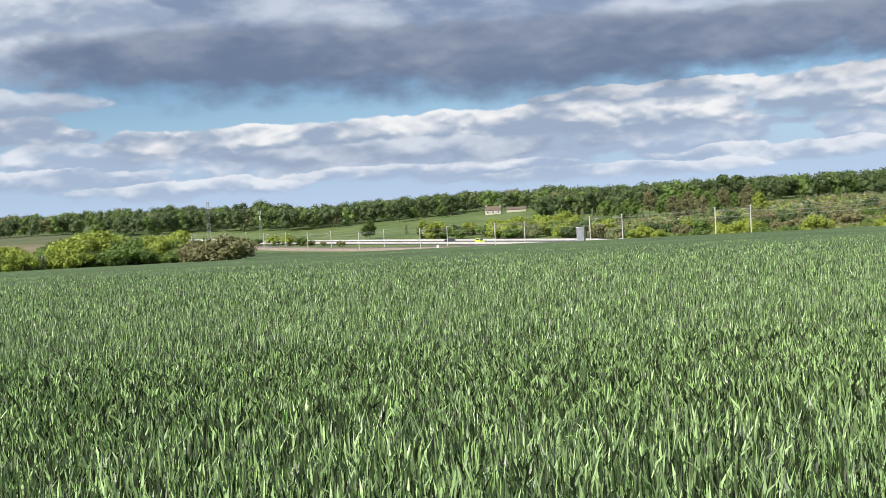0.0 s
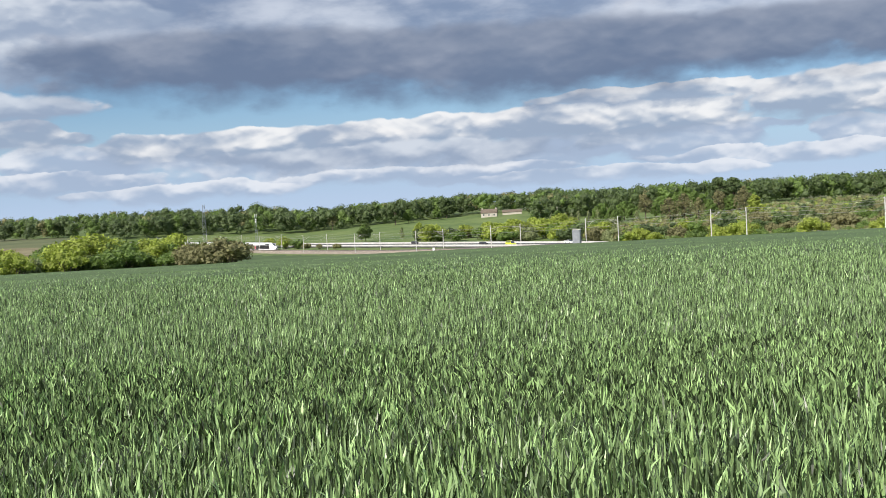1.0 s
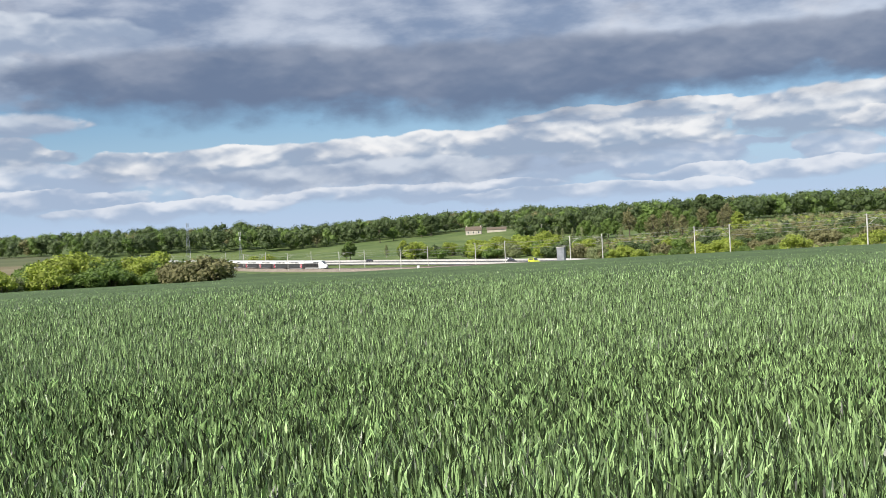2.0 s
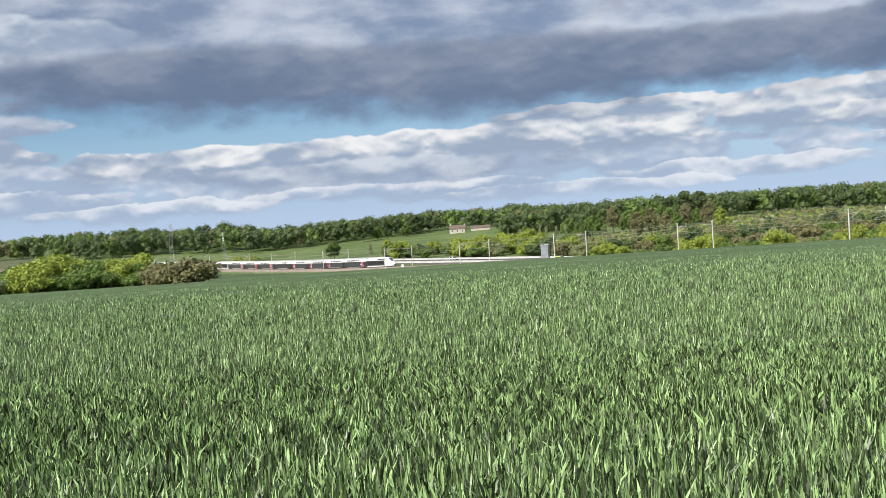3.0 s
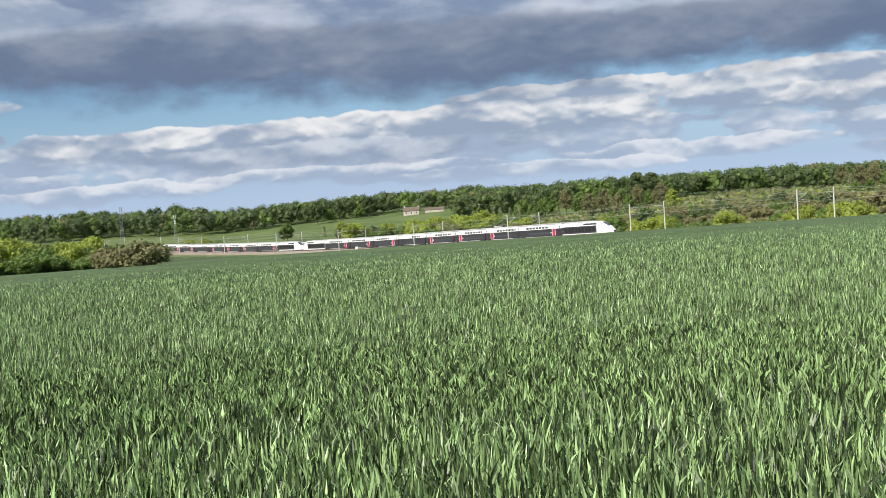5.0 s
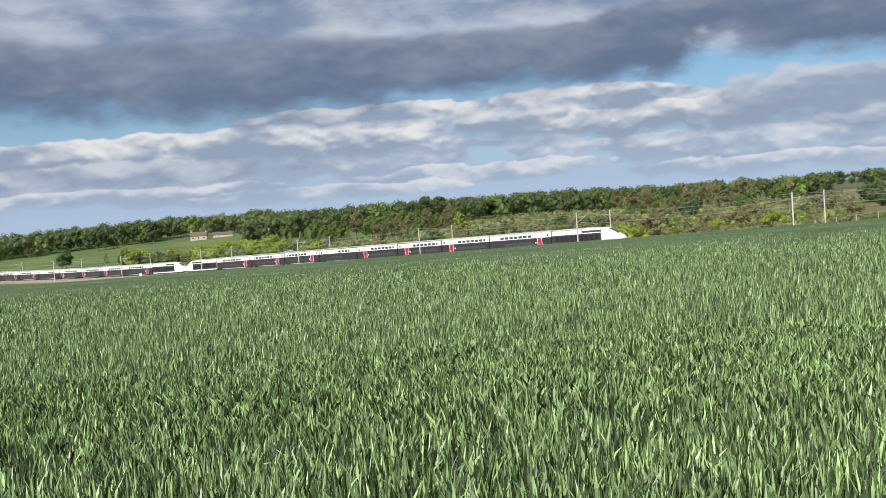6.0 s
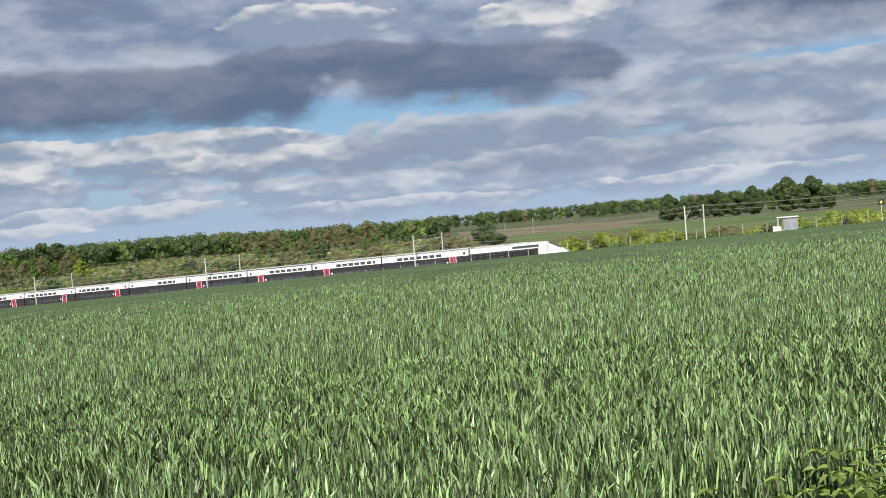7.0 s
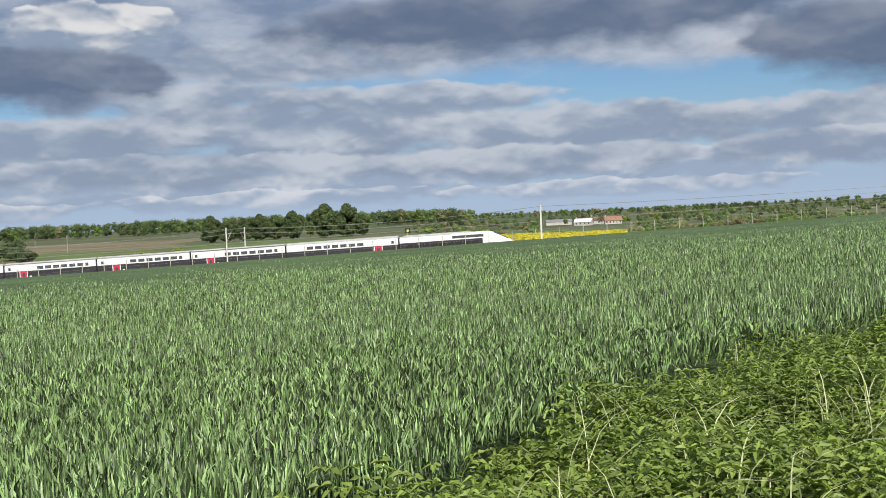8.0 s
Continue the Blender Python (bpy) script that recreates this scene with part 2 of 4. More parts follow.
def part(name, bm, mat, parent, label="", smooth=False):
    ob = mesh_object(name, bm, mat, parent, smooth)
    return tagged(ob, label) if label else ob


def raw_mesh(name, verts, faces, mats, index=None, smooth=False):
    """An object from arrays: all faces have the same number of corners."""
    me = bpy.data.meshes.new(name)
    verts, faces = np.asarray(verts, np.float32), np.asarray(faces, np.int32)
    n, k = faces.shape
    me.vertices.add(len(verts))
    me.vertices.foreach_set("co", verts.ravel())
    me.loops.add(n * k)
    me.loops.foreach_set("vertex_index", faces.ravel())
    me.polygons.add(n)
    me.polygons.foreach_set("loop_start", np.arange(0, n * k, k, dtype=np.int32))
    for m in mats:
        me.materials.append(m)
    if index is not None:
        me.polygons.foreach_set("material_index", np.asarray(index, np.int32))
    me.polygons.foreach_set("use_smooth", np.full(n, smooth))
    me.update(calc_edges=True)
    return new(name, me)


def box(bm, x0, y0, z0, x1, y1, z1, bevel=0.0):
    r = bmesh.ops.create_cube(bm, size=1.0, matrix=Matrix.Translation(((x0 + x1) / 2, (y0 + y1) / 2, (z0 + z1) / 2)) @ Matrix.Diagonal((x1 - x0, y1 - y0, z1 - z0, 1)))
    if bevel:
        es = {e for v in r["verts"] for e in v.link_edges}
        bmesh.ops.bevel(bm, geom=list(es), offset=bevel, segments=2, affect="EDGES", profile=0.5)
    return bm


def boxed(*a, **k):
    return box(bmesh.new(), *a, **k)


def rod(bm, a, b, r0, r1=None, sides=6):
    a, b = Vector(a), Vector(b)
    q = (b - a).to_track_quat("Z", "Y").to_matrix().to_4x4()
    bmesh.ops.create_cone(bm, cap_ends=True, segments=sides, radius1=r0, radius2=r0 if r1 is None else r1, depth=(b - a).length, matrix=Matrix.Translation((a + b) / 2) @ q)
    return bm


def rodded(*a, **k):
    return rod(bmesh.new(), *a, **k)


# ---------------------------------------------------------------- the lie of the land
# The line is an arc of 5.5 km radius; d is the distance from the near track towards the field, s runs along it.
X0, Y0, HEAD, BEND, ROOF0, GRADE, SAG = 128.82715, 202.74504, 2.6683326, 0.00017897925, -6.5520096, 0.028161865, -5.2216762e-06
RAD = 1 / BEND


def rail_z(s):
    u = np.clip(-230 - np.asarray(s, float), 0, 200)  # the grade eases off into the valley
    s = np.clip(s, -230, 420)
    return ROOF0 + EYE - 4.1 + GRADE * s + SAG * s * s - 0.0306 * (u - u * u / 400)


def on_line(s, d=0.0):
    """Place in the plan, s metres along the line and d metres to its field side, and the heading there."""
    h = HEAD + BEND * s
    x = X0 + RAD * (math.cos(HEAD) - math.cos(h)) + d * math.cos(h)
    y = Y0 + RAD * (math.sin(h) - math.sin(HEAD)) - d * math.sin(h)
    return x, y, h


CX, CY = X0 + RAD * math.cos(HEAD), Y0 - RAD * math.sin(HEAD)


def line_coords(x, y):
    dx, dy = CX - x, y - CY
    h = np.arctan2(dy, dx)
    return (h - HEAD) * RAD, RAD - np.hypot(dx, dy)


def smooth(x, lo, hi):
    t = np.clip((x - lo) / (hi - lo), 0, 1)
    return t * t * (3 - 2 * t)


def road_z(s):
    return np.where(s < -250, -17.2 + 0.006 * (np.maximum(s, -600) + 250), rail_z(s) - 0.9 - 1.6 * smooth(s, -250, -195))


def ground_z(x, y):
    x, y = np.asarray(x, float), np.asarray(y, float)
    s, d = line_coords(x, y)
    r = np.hypot(x, y)
    az = np.degrees(np.arctan2(x, y))
    rc = np.minimum(r, 420.0)
    k = rc / np.maximum(r, 1e-6)
    hill = -0.0025 * x * k - 0.0355 * y * k - 1.2e-5 * rc * rc
    hill = np.where(y < 0, hill * smooth(y, -200, 0) - 2.0 * (1 - smooth(y, -200, 0)), hill)
    line = rail_z(s) - 0.75
    far = -9.2 - 1.7 * smooth(az, 52, 66) * (1 - smooth(az, 74, 86)) + 0.5 * np.sin(x * 0.006 + 1) + 0.5 * np.sin(y * 0.007)
    beyond = line + (road_z(s) - 0.6 - line) * smooth(-d, 14, 22)
    beyond = beyond + (far - beyond) * np.maximum(smooth(-d, 46, 330), smooth(-s, 620, 860))
    reach = 118 - 97 * smooth(s, -140, 50)  # a broad dip to the left, the lip of a cutting to the right
    z = hill + (line - hill) * (1 - smooth(d, 13, reach))
    z = np.where(d < 13, beyond, z)
    return np.where((d > 13) & (s < -460), z + (far - z) * smooth(-s, 520, 760), z)


def zg(x, y):
    return float(ground_z(x, y))


def polar(az, r):
    return r * math.sin(radians(az)), r * math.cos(radians(az))


def edge_y(x):
    """Where the crop ends towards the weedy verge."""
    return 3.12 - 0.050 * np.clip(x - 8.3, 0, 9) ** 2 + 0.10 * np.sin(x * 2.1) + 0.08 * np.sin(x * 5.3 + 1)


# ---------------------------------------------------------------- ground
def build_ground():
    rings = np.concatenate([[0.0], np.geomspace(0.8, 4900, 250)])
    azs = np.radians(np.concatenate([np.arange(-32, 96, 0.4), np.arange(96, 328, 4.0)]))
    R, A = np.meshgrid(rings, azs, indexing="ij")
    X, Y = R * np.sin(A), R * np.cos(A)
    verts = np.stack([X, Y, ground_z(X, Y)], -1).reshape(-1, 3)
    nr, na = R.shape
    i, j = np.meshgrid(np.arange(nr - 1), np.arange(na), indexing="ij")
    k = (j + 1) % na
    faces = np.stack([i * na + j, i * na + k, (i + 1) * na + k, (i + 1) * na + j], -1).reshape(-1, 4)
    c = verts[faces].mean(1)
    s, d = line_coords(c[:, 0], c[:, 1])
    r, az = np.hypot(c[:, 0], c[:, 1]), np.degrees(np.arctan2(c[:, 0], c[:, 1]))
    wob = 9 * np.sin(s * 0.031) + 5 * np.sin(s * 0.083 + 1)
    zone = np.full(len(c), 5)  # distant fields
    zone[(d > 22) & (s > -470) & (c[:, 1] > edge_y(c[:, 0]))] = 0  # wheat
    zone[(d <= 22) & (d > -420 + 3 * wob)] = 1
    zone[(d > 22) & (s <= -470) & (r < 620)] = 1
    zone[(d < -48) & (d > -230 + 4 * wob) & (s > -190 + wob)] = 2
    zone[(d < -330 + 2 * wob) & (d > -760) & (az > 35.5) & (az < 46 + 0.3 * wob)] = 3
    zone[(az < -13 + 0.1 * wob) & (r > 520) & (r < 760)] = 3
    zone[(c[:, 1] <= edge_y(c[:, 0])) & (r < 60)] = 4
    g = raw_mesh("ground", verts, faces, [M_SHADED_SOIL, M_MEADOW, M_TUSSOCK, M_PLOUGH, M_VERGE, M_FAR], zone, True)
    tagged(g, "rolling farmland of green crop, meadow and bare brown soil", "ground", kind="structure")


def blades(n, xy, height, width, lean, seed, corners):
    """The upper leaves of the plants: each rises from the stalk, widens, and tapers to a tip that may droop."""
    g = np.random.default_rng(seed)
    z = ground_z(xy[:, 0], xy[:, 1])
    a = g.uniform(0, 2 * np.pi, n)
    out = np.stack([np.cos(a), np.sin(a), np.zeros(n)], 1)
    b = a + np.pi / 2 + g.normal(0, 0.5, n)
    side = np.stack([np.cos(b), np.sin(b), g.normal(0, 0.25, n)], 1)
    top = (height * g.uniform(0.70, 1.05, n))[:, None]
    ln = g.uniform(0.085, 0.175, n)[:, None] * (height[:, None] / 0.55)
    w = (width * g.uniform(0.65, 1.25, n))[:, None]
    l = np.abs(g.normal(lean, 0.17, n))[:, None]
    droop = (g.uniform(-0.1, 0.9, n) ** 2)[:, None]
    up = np.array([0, 0, 1.0])
    c, si = np.cos(l), np.sin(l)
    base = np.column_stack([xy, z]) + up * (top - ln * c)
    mid = base + (up * c + out * si) * ln * 0.5
    l2 = l + droop
    tip = mid + (up * np.cos(l2) + out * np.sin(l2)) * ln * 0.5
    if corners == 3:
        v = np.stack([base - side * w * 0.5, base + side * w * 0.5, tip], 1)
        return v.reshape(-1, 3), np.arange(3 * n).reshape(-1, 3)
    if corners == 4:
        v = np.stack([base, mid + side * w * 0.5, tip, mid - side * w * 0.5], 1)
        k = np.arange(n)[:, None] * 4
        return v.reshape(-1, 3), np.concatenate([k + [0, 1, 2], k + [0, 2, 3]], 1).reshape(-1, 3)
    v = np.stack([base - side * w * 0.30, base + side * w * 0.30, mid + side * w * 0.5, mid - side * w * 0.5, tip], 1)
    k = np.arange(n)[:, None] * 5
    f = np.concatenate([k + [0, 1, 2], k + [0, 2, 3], k + [3, 2, 4]], 1).reshape(-1, 3)
    return v.reshape(-1, 3), f


def sector(n, r0, r1, a0, a1, seed, power=2.0):
    g = np.random.default_rng(seed)
    r = (g.uniform(0, 1, n) * (r1 ** power - r0 ** power) + r0 ** power) ** (1 / power)
    a = np.radians(g.uniform(a0, a1, n))
    return np.stack([r * np.sin(a), r * np.cos(a)], 1)


def build_wheat():
    vs, fs, count = [], [], 0
    bands = [  # r0, r1, leaves to a square metre, height, width, lean, corners to a leaf
        (2.4, 6.5, 2300, 0.60, 0.0125, 0.16, 5), (6.5, 12.0, 1800, 0.60, 0.0145, 0.16, 4), (12.0, 22.0, 1150, 0.60, 0.0145, 0.16, 3),
        (22.0, 42.0, 330, 0.60, 0.019, 0.16, 3), (42.0, 85.0, 45, 0.60, 0.027, 0.14, 3), (85.0, 150.0, 4, 0.58, 0.05, 0.14, 3),
    ]
    for i, (r0, r1, dens, h, w, lean, corners) in enumerate(bands):
        area = math.radians(118) / 2 * (r1 * r1 - r0 * r0)
        xy = sector(int(area * dens), r0, r1, -28, 90, 10 + i)
        g = np.random.default_rng(50 + i)
        # sown in rows, thinner in places
        patch = np.sin(xy[:, 0] * 0.9 + 2 * np.sin(xy[:, 1] * 0.5)) * np.sin(xy[:, 1] * 0.8 + 1.3 * np.sin(xy[:, 0] * 0.31))
        keep = (xy[:, 1] > edge_y(xy[:, 0]) + 0.05) & (g.uniform(0, 1, len(xy)) < 0.90 + 0.25 * patch)
        xy = xy[keep]
        tall = 1 + 0.10 * np.sin(xy[:, 0] * 0.45 + 1.0) * np.sin(xy[:, 1] * 0.38) + 0.07 * np.sin(xy[:, 0] * 1.7) * np.sin(xy[:, 1] * 1.3 + 2)
        v, f = blades(len(xy), xy, h * tall, w, lean, 90 + i, corners)
        vs.append(v)
        fs.append(f + count)
        count += len(v)
    # far off the tips close into one uneven canopy, a sheet darkened as if self-shaded
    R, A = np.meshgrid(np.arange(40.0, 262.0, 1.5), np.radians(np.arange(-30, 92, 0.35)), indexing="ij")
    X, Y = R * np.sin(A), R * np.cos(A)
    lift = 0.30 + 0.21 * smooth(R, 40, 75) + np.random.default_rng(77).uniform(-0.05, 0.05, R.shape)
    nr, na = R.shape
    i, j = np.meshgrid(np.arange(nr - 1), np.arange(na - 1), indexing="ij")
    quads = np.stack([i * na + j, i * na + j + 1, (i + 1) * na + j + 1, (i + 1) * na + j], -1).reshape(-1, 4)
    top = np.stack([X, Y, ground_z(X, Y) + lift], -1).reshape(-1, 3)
    along, aside = line_coords(*top[quads].mean(1)[:, :2].T)
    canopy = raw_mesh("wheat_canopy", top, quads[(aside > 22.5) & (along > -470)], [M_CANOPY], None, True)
    tagged(canopy, "far part of the green wheat closing into an even canopy", "wheat", kind="stuff")
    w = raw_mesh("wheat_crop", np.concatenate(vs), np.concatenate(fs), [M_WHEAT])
    tagged(w, "dense young green wheat standing knee high across the field", "wheat", kind="stuff")


def build_verge():
    """Nettles and low weeds with bleached grass stems along the crop's edge."""
    g = np.random.default_rng(7)
    x, y = g.uniform(1.6, 18.0, 90000), g.uniform(-3.2, 3.6, 90000)
    keep = (y < edge_y(x) + 0.13 * g.normal(0, 1, 90000)) & (np.hypot(x, y) > 2.0) & (x > 2.0 + 0.5 * y - 1.2 * (y < 0)) & (g.uniform(0, 1, 90000) < 1.2 - x * 0.05)
    x, y = x[keep][:8600], y[keep][:8600]
    n = len(x)
    mound = 0.85 + 0.30 * np.sin(x * 1.9) * np.sin(y * 2.3 + 1) + 0.16 * np.sin(x * 4.1 + y * 3.0)
    h = g.uniform(0.26, 0.50, n) * mound
    root = np.stack([x, y, ground_z(x, y)], 1)
    tilt = g.normal(0, 0.16, (n, 2))
    vs, fs, n0 = [], [], 0
    for lv in range(5):  # whorls of leaves up each stem, the upper ones smaller and more level
        t = 0.38 + 0.62 * lv / 4
        c = root + np.column_stack([tilt * (h * t)[:, None], h * t])
        a0 = g.uniform(0, 6.3, n)
        for q in range(4):
            a = a0 + q * 1.57 + g.normal(0, 0.3, n)
            ln = (g.uniform(0.05, 0.105, n) * (1.15 - 0.40 * t))[:, None]
            wd = ln * g.uniform(0.16, 0.27, n)[:, None]
            o = np.stack([np.cos(a), np.sin(a), g.uniform(-0.25, 0.45, n)], 1)
            sd = np.stack([-np.sin(a), np.cos(a), g.normal(0, 0.30, n)], 1)
            up = np.array([0, 0, 1.0])
            m1, m2 = c + o * ln * 0.30, c + o * ln * 0.65 - up * ln * 0.06
            tip = c + o * ln - up * ln * g.uniform(0.1, 0.45, n)[:, None]
            # creased along the midrib, its edges lifted
            leaf = np.stack([c, m1 + sd * wd + up * 0.008, m2 + sd * wd * 0.7, tip, m2 - sd * wd * 0.7, m1 - sd * wd + up * 0.008], 1)
            k = n0 + np.arange(n)[:, None] * 6
            vs.append(leaf.reshape(-1, 3))
            fs.append(np.concatenate([k + [0, 1, 3], k + [1, 2, 3], k + [0, 3, 5], k + [3, 4, 5]], 1).reshape(-1, 3))
            n0 += 6 * n
    ob = raw_mesh("verge_weeds", np.concatenate(vs), np.concatenate(fs), [M_WEED])
    tagged(ob, "bright green nettles and leafy weeds along the field edge", "weeds", kind="stuff")
    # arching dry and green grass stems
    vs, fs, n0 = [], [], 0
    index = []
    for k in range(2300):
        x, y = g.uniform(2.6, 13.0), g.uniform(-2.6, 3.0)
        if y > edge_y(x) - 0.15 or (k > 700 and not (3.4 < x < 9.0 and y < 2.1 - 0.1 * (x - 4))):
            continue
        a = g.uniform(0, 6.3)
        h, reach, w = g.uniform(0.38, 0.70), g.uniform(0.25, 0.75), g.uniform(0.003, 0.0065)
        o, sd = np.array([math.cos(a), math.sin(a), 0]), np.array([-math.sin(a), math.cos(a), 0.2])
        p0 = np.array([x, y, zg(x, y)])
        pts = [p0 + o * reach * t * t + np.array([0, 0, h * (1.9 * t - 1.05 * t * t)]) for t in np.linspace(0, 1, 6)]
        vv = []
        for i, p in enumerate(pts):
            ww = w * (1 - 0.75 * i / 5)
            vv += [p - sd * ww, p + sd * ww]
        vs.append(np.array(vv))
        for i in range(5):
            b = n0 + 2 * i
            fs.append([[b, b + 1, b + 3, b + 2]])
            index.append(0 if k % 20 < 13 else 1)
        n0 += 12
    ob = raw_mesh("verge_grass", np.concatenate(vs), np.concatenate(fs), [M_STRAW, M_WEED], index)
    tagged(ob, "long arching grass stems, some bleached, in the verge", "grass", kind="stuff")


build_ground()
build_wheat()
build_verge()


# ---------------------------------------------------------------- the railway
def ribbon(name, s0, s1, step, section, mat, z_of, label, category, kind="structure"):
    """A strip along the line with a cross-section of (d, height) points."""
    ss = np.arange(s0, s1 + step / 2, step)
    k = len(section)
    v = np.array([[*on_line(s, d)[:2], float(z_of(s)) + h] for s in ss for d, h in section])
    f = [[i * k + j, i * k + j + 1, (i + 1) * k + j + 1, (i + 1) * k + j] for i in range(len(ss) - 1) for j in range(k - 1)]
    ob = raw_mesh(name, v, f, [mat], None, False)
    return tagged(ob, label, category, kind=kind)


ribbon("track_bed", -900, 420, 6, [(6.2, -0.95), (5.6, -0.55), (3.4, -0.5), (2.0, -0.14), (-6.8, -0.14), (-8.2, -0.5), (-10.6, -0.55), (-11.4, -0.95)],
       M_BALLAST, rail_z, "brown stone ballast bed of a double track", "track bed")
ribbon("service_path", -900, 420, 6, [(11.5, -0.78), (11.3, -0.70), (7.0, -0.70), (6.8, -0.78)], M_BALLAST, rail_z, "pale gravel service path beside the line", "path")
for gauge_d in (0.72, -0.72, -4.08, -5.52):
    ribbon("rail", -900, 420, 6, [(gauge_d + 0.035, -0.17), (gauge_d + 0.035, 0.0), (gauge_d - 0.035, 0.0), (gauge_d - 0.035, -0.17)], M_RAIL, rail_z, "steel running rail worn bright on top", "rail")


def build_sleepers():
    vs, fs = [], []
    cube = np.array([(sx * 1.25, sy * 0.14, sz * 0.05) for sx in (-1, 1) for sy in (-1, 1) for sz in (-1, 1)])
    quads = np.array([(0, 1, 3, 2), (4, 6, 7, 5), (0, 4, 5, 1), (2, 3, 7, 6), (1, 5, 7, 3), (0, 2, 6, 4)])
    for s in np.arange(-560, -200, 0.9):
        for d in (0.0, -4.8):
            x, y, h = on_line(s, d)
            turn = np.array([[math.cos(h), math.sin(h), 0], [-math.sin(h), math.cos(h), 0], [0, 0, 1]])
            fs.append(quads + 8 * len(vs))
            vs.append(cube @ turn.T + [x, y, float(rail_z(s)) - 0.15])
    tagged(raw_mesh("sleeper_run", np.concatenate(vs), np.concatenate(fs), [M_SLEEPER]), "grey concrete sleepers under the rails", "sleepers", kind="stuff")


build_sleepers()


def build_mast():
    """A steel catenary mast with its cantilever; the track lies on its -x side."""
    root = new("catenary_mast")
    part("post", boxed(-0.11, -0.11, -1.2, 0.11, 0.11, 8.1, bevel=0.02), M_MAST, root)
    part("foundation", boxed(-0.4, -0.4, -1.4, 0.4, 0.4, -0.5, bevel=0.05), M_CONC, root)
    part("bracket", rodded((0, 0, 6.9), (-3.5, 0, 7.15), 0.045), M_MAST, root)
    part("stay", rodded((0, 0, 5.4), (-3.2, 0, 7.1), 0.04), M_MAST, root)
    part("steady_arm", rodded((-1.0, 0, 5.75), (-3.9, 0, 5.35), 0.03), M_MAST, root)
    bm = bmesh.new()
    for k in range(4):
        rod(bm, (-0.25 - 0.09 * k, 0, 6.92 + 0.007 * k), (-0.31 - 0.09 * k, 0, 6.925 + 0.007 * k), 0.10, sides=8)
    part("insulator", bm, M_SLEEPER, root)
    part("feeder_arm", rodded((0, 0, 7.8), (0.65, 0, 7.95), 0.04), M_MAST, root)
    return tagged(root, "grey steel catenary mast with a bracket arm beside the track", "mast", "catenary masts")


MAST_S = [6 + 59.4 * k for k in (1, 2, 4)] + [6 - 57.5 * k for k in range(0, 12)]
mast = build_mast()
first = True
for s in MAST_S:
    for d, turn in ((4.0, 0), (-9.0, 180)):
        x, y, h = on_line(s, d)
        m = pose(x, y, float(rail_z(s)), 0, 0, -math.degrees(h) + turn)
        if first:
            mast.matrix_basis, first = m, False
        else:
            copy_thing(mast, m)


def build_wires():
    """Contact wire, carrier wire with droppers, and feeders, sagging between the masts."""
    posts = sorted(MAST_S)
    for d, z0, sag, r, name, label in ((0.0, 5.08, 0.03, 0.016, "contact_wire", "thin copper contact wire above the track"), (-4.8, 5.08, 0.03, 0.016, "contact_wire", "thin copper contact wire above the track"),
                                       (0.0, 7.0, 1.0, 0.016, "carrier_wire", "sagging carrier wire hung between masts"), (-4.8, 7.0, 1.0, 0.016, "carrier_wire", "sagging carrier wire hung between masts"),
                                       (4.65, 7.9, 0.9, 0.022, "feeder_wire", "sagging feeder cable on the mast tops"), (-9.65, 7.9, 0.9, 0.022, "feeder_wire", "sagging feeder cable on the mast tops")):
        bm = bmesh.new()
        last = None
        for a, b in zip(posts, posts[1:]):
            for k in range(0 if last is None else 1, 9):
                t = k / 8
                s = a + (b - a) * t
                x, y, _ = on_line(s, d)
                p = Vector((x, y, float(rail_z(s)) + z0 - sag * 4 * t * (1 - t)))
                if last is not None:
                    rod(bm, last, p, r, sides=4)
                last = p
        tagged(mesh_object(name, bm, M_WIRE), label, "wire", "overhead wires")


build_wires()


# ---------------------------------------------------------------- the train
WIDE = 1.45  # half width


def loft(rings, caps=True):
    """Joins rings of equal size into a skin."""
    bm = bmesh.new()
    rows = [[bm.verts.new(p) for p in ring] for ring in rings]
    for a, b in zip(rows, rows[1:]):
        for i in range(len(a) - 1):
            bm.faces.new((a[i], b[i], b[i + 1], a[i + 1]))
    if caps:
        bm.faces.new(rows[0])
        bm.faces.new(list(reversed(rows[-1])))
    bmesh.ops.recalc_face_normals(bm, faces=bm.faces)
    return bm


def section(y, w, z0, z1, crown, shrink=0.0):
    """A closed-up half-to-half outline across the car between two heights; crown rounds the top."""
    pts = [(-w, z0), (-w, z0 + (z1 - z0) * 0.5), (-w * (1 - shrink), z1 - crown)]
    if crown:
        for k in range(1, 8):
            a = math.pi * k / 8
            pts.append((-w * (1 - shrink) * math.cos(a), z1 - crown + crown * math.sin(a) ** 0.8))
    pts += [(w * (1 - shrink), z1 - crown), (w, z0 + (z1 - z0) * 0.5), (w, z0)]
    return [(x, y, z) for x, z in pts]


